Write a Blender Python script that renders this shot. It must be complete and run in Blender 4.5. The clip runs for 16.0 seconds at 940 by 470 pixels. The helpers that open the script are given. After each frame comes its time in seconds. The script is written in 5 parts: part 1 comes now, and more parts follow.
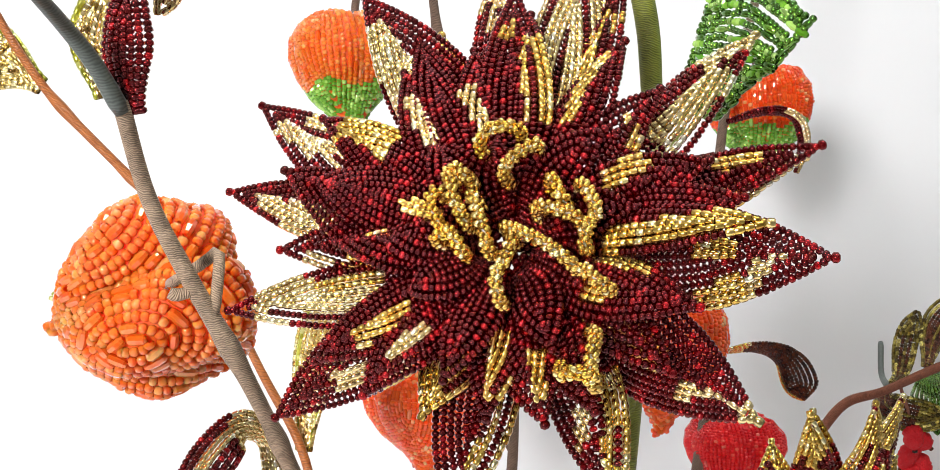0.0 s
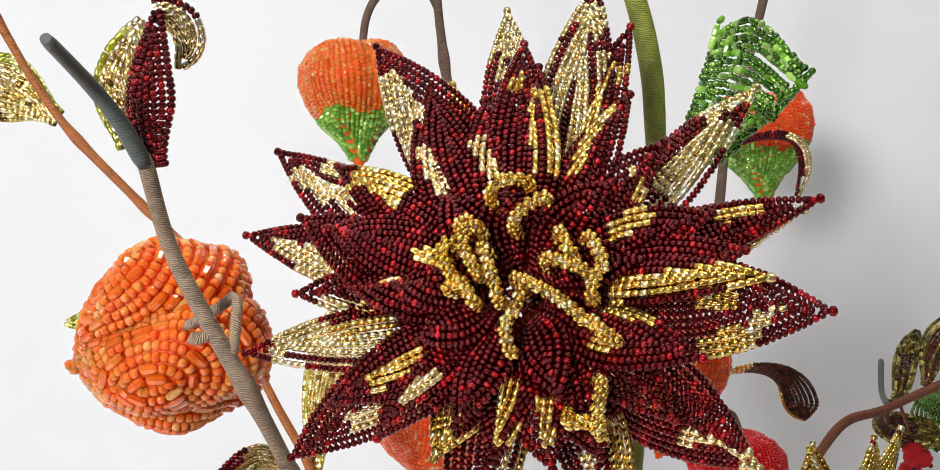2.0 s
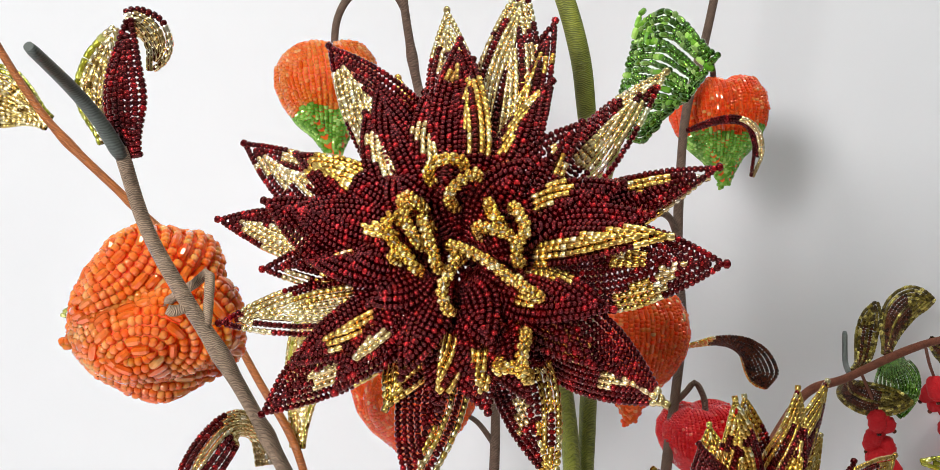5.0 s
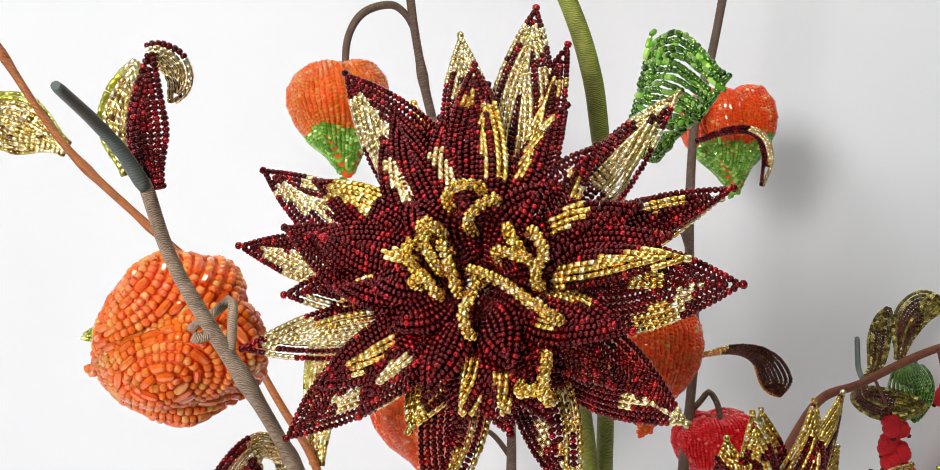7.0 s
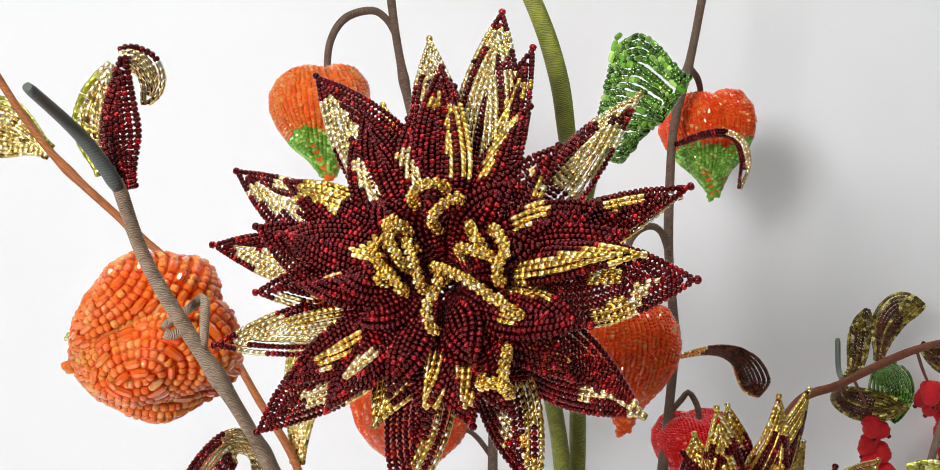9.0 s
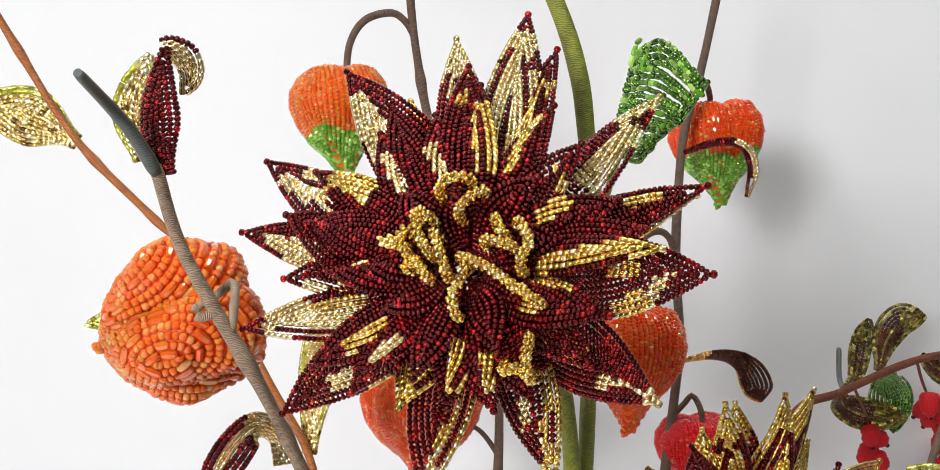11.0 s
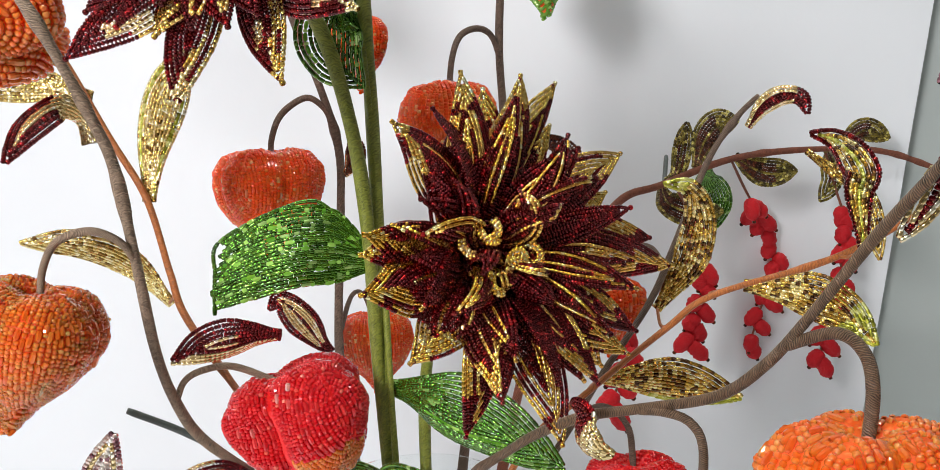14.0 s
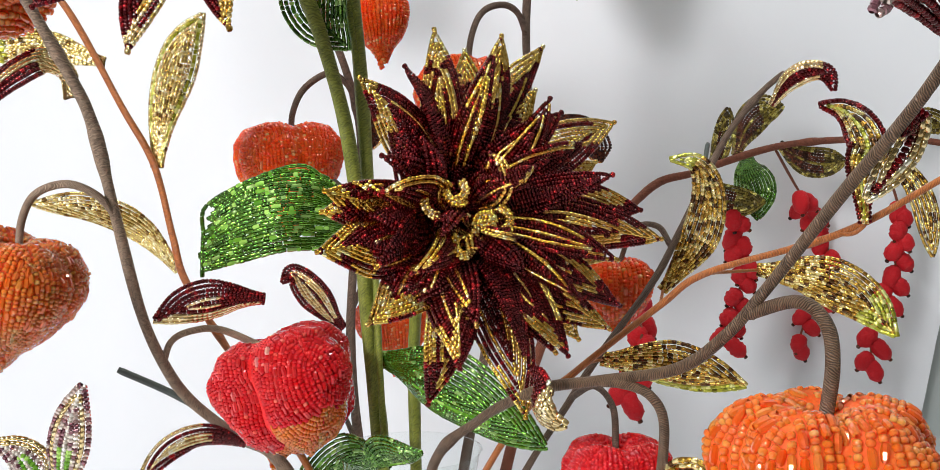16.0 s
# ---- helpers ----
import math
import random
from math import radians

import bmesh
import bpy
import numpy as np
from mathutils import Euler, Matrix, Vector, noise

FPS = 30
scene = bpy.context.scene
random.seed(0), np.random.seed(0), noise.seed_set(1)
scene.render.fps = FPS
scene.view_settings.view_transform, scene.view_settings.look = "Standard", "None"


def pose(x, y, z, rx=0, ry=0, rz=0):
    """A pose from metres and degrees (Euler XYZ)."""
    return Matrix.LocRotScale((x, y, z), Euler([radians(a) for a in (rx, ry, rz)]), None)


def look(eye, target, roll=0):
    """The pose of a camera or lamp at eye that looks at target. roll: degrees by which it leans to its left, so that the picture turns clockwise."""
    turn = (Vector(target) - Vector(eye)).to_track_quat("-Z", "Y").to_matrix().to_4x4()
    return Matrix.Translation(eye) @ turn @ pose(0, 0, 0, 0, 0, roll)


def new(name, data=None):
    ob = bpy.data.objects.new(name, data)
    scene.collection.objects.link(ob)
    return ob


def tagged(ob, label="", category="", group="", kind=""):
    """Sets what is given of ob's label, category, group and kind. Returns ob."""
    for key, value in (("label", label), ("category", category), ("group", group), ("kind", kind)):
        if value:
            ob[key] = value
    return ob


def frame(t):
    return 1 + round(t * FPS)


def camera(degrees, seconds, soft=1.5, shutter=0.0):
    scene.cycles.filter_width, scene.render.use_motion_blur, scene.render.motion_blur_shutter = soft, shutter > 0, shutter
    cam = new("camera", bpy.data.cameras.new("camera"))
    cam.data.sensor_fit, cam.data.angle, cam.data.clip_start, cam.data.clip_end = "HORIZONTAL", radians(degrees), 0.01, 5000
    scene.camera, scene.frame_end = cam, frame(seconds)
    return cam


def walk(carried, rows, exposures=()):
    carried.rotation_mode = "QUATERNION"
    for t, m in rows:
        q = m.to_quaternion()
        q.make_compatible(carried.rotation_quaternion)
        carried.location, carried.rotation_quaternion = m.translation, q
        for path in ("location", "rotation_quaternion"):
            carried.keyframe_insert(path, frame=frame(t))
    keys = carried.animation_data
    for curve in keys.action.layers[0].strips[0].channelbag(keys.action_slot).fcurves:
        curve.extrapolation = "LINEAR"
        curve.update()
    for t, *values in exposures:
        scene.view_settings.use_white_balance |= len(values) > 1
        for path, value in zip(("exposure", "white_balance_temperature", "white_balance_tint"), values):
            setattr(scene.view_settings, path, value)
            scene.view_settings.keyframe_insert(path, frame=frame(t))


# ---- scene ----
cam = camera(51.5, 16.0, 0.6)
PATH = [
    (0, (0.05305, 0.04947, 0.45312), (-0.04123, 2.04533, 0.36557), 1.145),
    (0.5, (0.05483, 0.05812, 0.45657), (-0.04711, 2.05325, 0.36129), 1.299),
    (1, (0.05727, 0.04983, 0.46692), (-0.03845, 2.04566, 0.38036), 1.364),
    (1.5, (0.05825, 0.04736, 0.46552), (-0.03342, 2.04357, 0.38340), 1.263),
    (2, (0.05120, 0.04167, 0.46493), (-0.04755, 2.03743, 0.38011), 1.207),
    (2.5, (0.05169, 0.03379, 0.47169), (-0.05355, 2.02982, 0.40261), 1.015),
    (3, (0.05162, 0.03116, 0.47128), (-0.05414, 2.02731, 0.40635), 0.737),
    (3.5, (0.05685, 0.02875, 0.47130), (-0.04692, 2.02477, 0.39954), 0.491),
    (4, (0.06589, 0.02404, 0.45899), (-0.02726, 2.02002, 0.37315), 0.064),
    (6.5, (0.06976, 0.00152, 0.46143), (-0.05120, 1.99621, 0.38031), -1.476),
    (7, (0.06599, 0.00799, 0.46458), (-0.04982, 2.00327, 0.39083), -1.665),
    (7.5, (0.06547, 0.00590, 0.46462), (-0.04349, 2.00155, 0.39042), -1.501),
    (8, (0.07173, 0.00326, 0.46497), (-0.02885, 1.99964, 0.39913), -1.716),
    (8.5, (0.07728, 0.00200, 0.46449), (-0.02082, 1.99872, 0.40540), -1.971),
    (9, (0.07564, 0.00138, 0.46201), (-0.03472, 1.99743, 0.40209), -1.752),
    (11.5, (0.06838, -0.01290, 0.45411), (-0.03708, 1.98391, 0.41379), -0.222),
    (12, (0.07783, -0.02089, 0.44077), (-0.01207, 1.97665, 0.39862), -0.737),
    (12.5, (0.10408, -0.04834, 0.43121), (0.04566, 1.95018, 0.38085), -1.028),
    (13, (0.11203, -0.07672, 0.41149), (0.07738, 1.92200, 0.34889), -1.227),
    (13.5, (0.13017, -0.10197, 0.38311), (0.12112, 1.89605, 0.29473), -1.496),
    (14, (0.14348, -0.07431, 0.34689), (0.12799, 1.92236, 0.23269), -2.077),
    (14.5, (0.15452, -0.04052, 0.32661), (0.11247, 1.95594, 0.21537), -2.147),
    (15, (0.16397, -0.05628, 0.32053), (0.04439, 1.93781, 0.22397), -2.289),
    (15.5, (0.17919, -0.07229, 0.31997), (-0.00320, 1.91725, 0.22810), -1.401),
    (16, (0.19544, -0.06022, 0.32652), (-0.02249, 1.92570, 0.23373), -0.687),
]
walk(cam, [(t, look(eye, target, roll)) for t, eye, target, roll in PATH], [(0, 0.36, 6500, 11.5), (0.6, 0.30, 6500, 11.5), (1.4, 0.12, 6500, 11.5), (2.4, -0.08, 6500, 11.5), (4.2, -0.06, 6500, 11.5), (6.3, 0.02, 6500, 11.5), (12.5, 0.02, 6500, 11.5), (14, 0.06, 6350, 11.5), (16, 0.1, 6320, 11.5)])

# ---- world, room light, exposure ----
world = bpy.data.worlds.new("world")
world.use_nodes = True
scene.world = world
world.node_tree.nodes["Background"].inputs[0].default_value = (0.96, 0.97, 0.97, 1)
world.node_tree.nodes["Background"].inputs[1].default_value = 0.35
scene.view_settings.exposure = 0.0


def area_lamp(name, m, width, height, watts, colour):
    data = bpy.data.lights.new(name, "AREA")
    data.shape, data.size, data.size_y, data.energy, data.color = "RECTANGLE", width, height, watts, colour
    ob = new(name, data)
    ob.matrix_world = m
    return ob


KEY_FROM = (-0.52, -0.78, 0.72)
area_lamp("room_light", look(KEY_FROM, (-0.15, 0.6, 0.46)), 0.36, 0.36, 20.0, (1.0, 0.975, 0.965))
# Unseen broad fill from above, added to lift the dark tones.
area_lamp("overhead_fill", look((0.35, -0.1, 2.28), (0.35, -0.05, 0.0)), 0.9, 0.5, 18, (0.98, 1.0, 0.93))


# ---- materials ----
def material(name):
    m = bpy.data.materials.new(name)
    m.use_nodes = True
    return m, m.node_tree.nodes, m.node_tree.links, m.node_tree.nodes["Principled BSDF"]


def ramp(nodes, stops):
    r = nodes.new("ShaderNodeValToRGB")
    while len(r.color_ramp.elements) < len(stops):
        r.color_ramp.elements.new(0.5)
    for e, (p, c) in zip(r.color_ramp.elements, stops):
        e.position, e.color = p, (*c, 1)
    return r


def bead_glass(name, stops, metallic=0.0, rough=0.15, coat=0.6, glitter=0.0, clear=0.0, glow=0.0):
    """Glass beads, each of its own shade, a ramp's bright end serving as glints, with a fine unevenness of gloss."""
    m, nodes, links, b = material(name)
    g = nodes.new("ShaderNodeNewGeometry")
    r = ramp(nodes, stops)
    info = nodes.new("ShaderNodeObjectInfo")
    own = nodes.new("ShaderNodeMath")
    own.operation = "ADD"
    links.new(g.outputs["Random Per Island"], own.inputs[0])
    links.new(info.outputs["Random"], own.inputs[1])
    wrap = nodes.new("ShaderNodeMath")
    wrap.operation = "FRACT"
    links.new(own.outputs[0], wrap.inputs[0])
    links.new(wrap.outputs[0], r.inputs[0])
    n = nodes.new("ShaderNodeTexNoise")
    n.inputs["Scale"].default_value = 900
    links.new(g.outputs["Position"], n.inputs[0])
    mix = nodes.new("ShaderNodeMix")
    mix.data_type, mix.blend_type = "RGBA", "MULTIPLY"
    mix.inputs[0].default_value = 0.12
    links.new(r.outputs[0], mix.inputs[6])
    links.new(n.outputs[0], mix.inputs[7])
    links.new(mix.outputs[2], b.inputs["Base Color"])
    rr = nodes.new("ShaderNodeMapRange")
    rr.inputs[3].default_value, rr.inputs[4].default_value = rough * 0.6, rough * 1.6
    links.new(n.outputs[0], rr.inputs[0])
    links.new(rr.outputs[0], b.inputs["Roughness"])
    b.inputs["Metallic"].default_value = metallic
    b.inputs["Coat Weight"].default_value = coat
    b.inputs["Coat Roughness"].default_value = 0.03
    b.inputs["IOR"].default_value = 1.5
    b.inputs["Specular IOR Level"].default_value = 0.35
    b.inputs["Transmission Weight"].default_value = clear
    b.inputs["Subsurface Weight"].default_value = glow
    b.inputs["Subsurface Radius"].default_value = (1.0, 0.35, 0.12)
    b.inputs["Subsurface Scale"].default_value = 0.005
    if glitter:
        fine = nodes.new("ShaderNodeTexNoise")
        fine.inputs["Scale"].default_value = 850
        fine.inputs["Detail"].default_value = 0
        links.new(g.outputs["Position"], fine.inputs[0])
        bump = nodes.new("ShaderNodeBump")
        bump.inputs["Strength"].default_value = glitter
        bump.inputs["Distance"].default_value = 0.0006
        links.new(fine.outputs[0], bump.inputs["Height"])
        links.new(bump.outputs[0], b.inputs["Normal"])
    return m


# Most ramps end in rare bright beads: sparkle and glints put into the colour.
MAROON = bead_glass("maroon_beads", [(0.0, (0.075, 0.0006, 0.0015)), (0.60, (0.13, 0.0009, 0.0022)), (0.88, (0.26, 0.002, 0.005)), (1.0, (0.62, 0.008, 0.014))], 0.5, 0.05, 0.12, clear=0.6)
GOLD = bead_glass("gold_lined_beads", [(0.0, (0.52, 0.29, 0.035)), (0.35, (0.78, 0.49, 0.08)), (0.85, (0.97, 0.68, 0.16)), (1.0, (1.0, 0.92, 0.56))], 0.94, 0.10, 0.6, glitter=0.22)
PALE = bead_glass("pale_champagne_beads", [(0.0, (0.60, 0.42, 0.16)), (0.35, (0.82, 0.63, 0.27)), (0.85, (1.0, 0.82, 0.44)), (1.0, (1.0, 0.97, 0.80))], 0.92, 0.11, 0.9, glitter=0.2)
DEEPGOLD = bead_glass("amber_gold_beads", [(0.0, (0.46, 0.22, 0.012)), (0.4, (0.80, 0.47, 0.035)), (0.85, (0.96, 0.67, 0.10)), (1.0, (1.0, 0.92, 0.45))], 0.94, 0.11, 0.7, glitter=0.3)
SPECKLE = bead_glass("speckled_gold_beads", [(0.0, (0.08, 0.032, 0.010)), (0.18, (0.15, 0.065, 0.015)), (0.28, (0.42, 0.23, 0.025)), (0.7, (0.74, 0.50, 0.09)), (1.0, (1.0, 0.90, 0.45))], 0.85, 0.2, 0.3, glitter=0.7)
OLIVE = bead_glass("olive_gold_beads", [(0.0, (0.05, 0.03, 0.006)), (0.5, (0.18, 0.135, 0.02)), (0.85, (0.38, 0.30, 0.05)), (1.0, (0.9, 0.8, 0.25))], 0.6, 0.25, 0.3, glitter=0.6)
GREEN = bead_glass("green_lined_beads", [(0.0, (0.035, 0.12, 0.006)), (0.5, (0.085, 0.235, 0.013)), (0.90, (0.17, 0.38, 0.032)), (1.0, (0.52, 0.78, 0.25))], 0.7, 0.11, 0.9, glitter=0.2)
LIME = bead_glass("lime_bugle_beads", [(0.0, (0.09, 0.28, 0.015)), (0.6, (0.20, 0.46, 0.04)), (1.0, (0.50, 0.80, 0.18))], 0.3, 0.1, 0.6)
ORANGE = bead_glass("orange_beads", [(0.0, (1.0, 0.145, 0.008)), (0.5, (1.0, 0.19, 0.015)), (0.92, (1.0, 0.26, 0.033)), (1.0, (1.0, 0.40, 0.10))], 0.0, 0.035, 1.0, clear=0.22, glow=0.85)
TANGERINE = bead_glass("deep_orange_beads", [(0.0, (0.97, 0.062, 0.005)), (0.55, (1.0, 0.09, 0.008)), (0.90, (1.0, 0.14, 0.016)), (1.0, (1.0, 0.42, 0.14))], 0.05, 0.05, 0.5, clear=0.1, glow=0.8)
RED = bead_glass("red_beads", [(0.0, (0.66, 0.004, 0.008)), (0.6, (0.84, 0.008, 0.012)), (0.95, (0.95, 0.02, 0.02)), (1.0, (1.0, 0.16, 0.11))], 0.1, 0.05, 0.4, clear=0.2, glow=0.4)
POD = bead_glass("coral_red_pods", [(0.0, (0.46, 0.004, 0.010)), (1.0, (0.60, 0.008, 0.014))], 0.0, 0.7, 0.1, glitter=1.0)
BROWNBEAD = bead_glass("dark_brown_beads", [(0.0, (0.025, 0.006, 0.003)), (1.0, (0.16, 0.04, 0.015))], 0.5, 0.22, 0.3)
CRYSTAL = bead_glass("pink_crystal_beads", [(0.0, (0.13, 0.035, 0.05)), (0.35, (0.36, 0.16, 0.19)), (0.6, (0.66, 0.48, 0.42)), (1.0, (1.0, 0.94, 0.84))], 0.7, 0.12, 0.8, glitter=0.3)
PEARL = bead_glass("clear_lined_beads", [(0.0, (0.60, 0.54, 0.44)), (1.0, (1.0, 0.97, 0.9))], 0.6, 0.2, 0.6)
LIMEGOLD = bead_glass("lime_yellow_beads", [(0.0, (0.22, 0.22, 0.015)), (0.5, (0.62, 0.62, 0.06)), (1.0, (0.98, 0.98, 0.40))], 0.7, 0.15, 0.5, glitter=0.5)
ORANGE_BUGLE = bead_glass("orange_bugle_beads", [(0.0, (1.0, 0.13, 0.007)), (0.6, (1.0, 0.18, 0.014)), (0.92, (1.0, 0.25, 0.03)), (1.0, (1.0, 0.42, 0.12))], 0.15, 0.05, 1.0, clear=0.25, glow=0.7)
RED_BUGLE = bead_glass("red_bugle_beads", [(0.0, (0.62, 0.008, 0.012)), (0.6, (0.85, 0.016, 0.02)), (0.96, (1.0, 0.04, 0.04)), (1.0, (1.0, 0.45, 0.38))], 0.1, 0.05, 0.8, clear=0.3, glow=0.4)
TANGERINE_BUGLE = bead_glass("deep_orange_bugle_beads", [(0.0, (0.95, 0.08, 0.006)), (0.6, (1.0, 0.11, 0.011)), (0.97, (1.0, 0.15, 0.02)), (1.0, (1.0, 0.5, 0.2))], 0.1, 0.05, 0.7, clear=0.3, glow=0.4)
CHAMPAGNE_LEAF = bead_glass("light_speckled_beads", [(0.0, (0.22, 0.12, 0.03)), (0.08, (0.34, 0.20, 0.04)), (0.16, (0.62, 0.46, 0.12)), (0.6, (0.82, 0.62, 0.22)), (1.0, (1.0, 0.92, 0.55))], 0.85, 0.2, 0.3, glitter=0.7)
CUT = {m.name for m in (GOLD, PALE, DEEPGOLD, SPECKLE, CHAMPAGNE_LEAF, LIMEGOLD, OLIVE, GREEN)}
FACETED = {m.name for m in (ORANGE_BUGLE, RED_BUGLE, TANGERINE_BUGLE, LIME, CRYSTAL)}


def wrapped_thread(name, dark, light, pitch=0.00085, relief=1.0, rough=0.75, sheen=0.0):
    """Thread or floral tape wound round a wire: fine turns across the stem, uneven in tone and darker in the grooves.
    """
    m, nodes, links, b = material(name)
    uv = nodes.new("ShaderNodeUVMap")
    wave = nodes.new("ShaderNodeTexWave")
    wave.wave_type, wave.bands_direction = "BANDS", "Y"
    wave.inputs["Scale"].default_value = 0.314 / pitch * 1.15
    wave.inputs["Distortion"].default_value = 8.0
    wave.inputs["Detail"].default_value = 2.0
    wave.inputs["Detail Scale"].default_value = 0.7
    mapping = nodes.new("ShaderNodeMapping")
    mapping.inputs["Rotation"].default_value = (0, 0, 0.35)
    links.new(uv.outputs[0], mapping.inputs[0])
    links.new(mapping.outputs[0], wave.inputs[0])
    tc = nodes.new("ShaderNodeTexCoord")
    n = nodes.new("ShaderNodeTexNoise")
    n.inputs["Scale"].default_value = 260
    n.inputs["Detail"].default_value = 6
    n.inputs["Roughness"].default_value = 0.7
    links.new(tc.outputs["Object"], n.inputs[0])
    add = nodes.new("ShaderNodeMath")
    add.operation = "MULTIPLY_ADD"
    add.inputs[1].default_value = 0.5
    links.new(wave.outputs["Fac"], add.inputs[0])
    links.new(n.outputs[0], add.inputs[2])
    r = ramp(nodes, [(0.35, dark), (1.05 - 0.05, light)])
    links.new(add.outputs[0], r.inputs[0])
    links.new(r.outputs[0], b.inputs["Base Color"])
    bump = nodes.new("ShaderNodeBump")
    bump.inputs["Strength"].default_value = relief
    bump.inputs["Distance"].default_value = 0.00045
    links.new(add.outputs[0], bump.inputs["Height"])
    links.new(bump.outputs[0], b.inputs["Normal"])
    b.inputs["Roughness"].default_value = rough
    b.inputs["Sheen Weight"].default_value = sheen
    return m


TAUPE = wrapped_thread("taupe_thread", (0.050, 0.032, 0.020), (0.48, 0.345, 0.235), 0.00062, 1.0)
# Ridge highlight and shaded gaps between turns are put into these two tones.
UMBER = wrapped_thread("umber_thread", (0.008, 0.004, 0.002), (0.25, 0.155, 0.092), 0.00085, 1.6, 0.42)
BARK = wrapped_thread("brown_thread", (0.035, 0.020, 0.013), (0.18, 0.115, 0.078))
COPPER = wrapped_thread("copper_thread", (0.13, 0.032, 0.005), (0.50, 0.155, 0.030), 0.0007, 0.6, 0.36)
MOSS = wrapped_thread("moss_green_thread", (0.050, 0.066, 0.006), (0.30, 0.33, 0.040), 0.0007, 0.6, 0.5)
RUST = wrapped_thread("rust_brown_thread", (0.07, 0.018, 0.008), (0.26, 0.075, 0.035))
TAPE = wrapped_thread("dark_green_tape", (0.045, 0.054, 0.050), (0.105, 0.122, 0.11), 0.0009, 0.12, 0.42)


def satin(name, colour, rough=0.5, scale=300):
    m, nodes, links, b = material(name)
    n = nodes.new("ShaderNodeTexNoise")
    n.inputs["Scale"].default_value = scale
    n.inputs["Detail"].default_value = 4
    r = ramp(nodes, [(0.3, tuple(c * 0.7 for c in colour)), (0.7, colour)])
    links.new(n.outputs[0], r.inputs[0])
    links.new(r.outputs[0], b.inputs["Base Color"])
    b.inputs["Roughness"].default_value = rough
    return m


CORE_ORANGE = bead_glass("orange_lining", [(0.0, (1.0, 0.115, 0.007)), (1.0, (1.0, 0.14, 0.010))], 0.0, 0.6, 0.0, glitter=0.5, glow=0.9)
CORE_RED = bead_glass("red_lining", [(0.0, (0.84, 0.012, 0.012)), (1.0, (0.88, 0.014, 0.014))], 0.2, 0.15, 0.4, glitter=0.5, glow=0.5)
WIRE = satin("silver_wire", (0.6, 0.6, 0.6), 0.3)
WIRE.node_tree.nodes["Principled BSDF"].inputs["Metallic"].default_value = 1.0


def painted(name, colour, rough, bump_scale, bump_size, mottling):
    """A painted or coated flat surface, faintly mottled and with a fine tooth."""
    m, nodes, links, b = material(name)
    tc = nodes.new("ShaderNodeTexCoord")
    big = nodes.new("ShaderNodeTexNoise")
    big.inputs["Scale"].default_value = 3.5
    big.inputs["Detail"].default_value = 5
    links.new(tc.outputs["Object"], big.inputs[0])
    r = ramp(nodes, [(0.3, tuple(c * (1 - mottling) for c in colour)), (0.7, colour)])
    links.new(big.outputs[0], r.inputs[0])
    links.new(r.outputs[0], b.inputs["Base Color"])
    fine = nodes.new("ShaderNodeTexNoise")
    fine.inputs["Scale"].default_value = bump_scale
    fine.inputs["Detail"].default_value = 3
    links.new(tc.outputs["Object"], fine.inputs[0])
    bump = nodes.new("ShaderNodeBump")
    bump.inputs["Strength"].default_value = 0.15
    bump.inputs["Distance"].default_value = bump_size
    links.new(fine.outputs[0], bump.inputs["Height"])
    links.new(bump.outputs[0], b.inputs["Normal"])
    b.inputs["Roughness"].default_value = rough
    return m


BOARD = painted("white_board", (0.785, 0.81, 0.832), 0.6, 260, 0.0004, 0.05)
WALLPAINT = painted("grey_green_wall_paint", (0.42, 0.46, 0.44), 0.7, 180, 0.0006, 0.08)
PLASTER = painted("white_plaster", (0.74, 0.73, 0.71), 0.8, 120, 0.0008, 0.05)
TABLETOP = painted("white_laminate", (0.74, 0.74, 0.75), 0.35, 300, 0.0002, 0.04)
ROOMPAINT = painted("warm_grey_wall_paint", (0.30, 0.29, 0.27), 0.8, 120, 0.0008, 0.08)
FLOORING = painted("grey_floor", (0.30, 0.28, 0.26), 0.5, 60, 0.0006, 0.2)

GLASS, _n, _l, _b = material("clear_glass")
_clear = _n.new("ShaderNodeBsdfTransparent")
_clear.inputs[0].default_value = (0.97, 0.985, 0.98, 1)
_gloss = _n.new("ShaderNodeBsdfGlossy")
_gloss.inputs["Roughness"].default_value = 0.03
_edge = _n.new("ShaderNodeLayerWeight")
_edge.inputs[0].default_value = 0.3
_fres = _n.new("ShaderNodeMath")
_fres.operation, _fres.use_clamp = "POWER", True
_fres.inputs[1].default_value = 3.5
_l.new(_edge.outputs["Facing"], _fres.inputs[0])
_mix = _n.new("ShaderNodeMixShader")
_l.new(_fres.outputs[0], _mix.inputs[0])
_l.new(_clear.outputs[0], _mix.inputs[1])
_l.new(_gloss.outputs[0], _mix.inputs[2])
_l.new(_mix.outputs[0], _n["Material Output"].inputs[0])

# Glow for the face of the added overhead fill panel.
FILL_GLOW, _n, _l, _b = material("fill_panel_glow")
_b.inputs["Emission Color"].default_value = (0.95, 0.97, 1.0, 1)
_b.inputs["Emission Strength"].default_value = 3.0


# ---- building helpers ----
def part(name, mesh, parent, label="", origin=None):
    """One mesh object under a thing or a part; its vertices are in the parent's frame."""
    ob = new(name, mesh)
    ob.parent = parent
    if label:
        ob["label"] = label
    return ob


def mesh_of(bm, mat, smooth=True):
    me = bpy.data.meshes.new("mesh")
    if smooth:
        for f in bm.faces:
            f.smooth = True
    bm.to_mesh(me)
    bm.free()
    me.materials.append(mat)
    return me


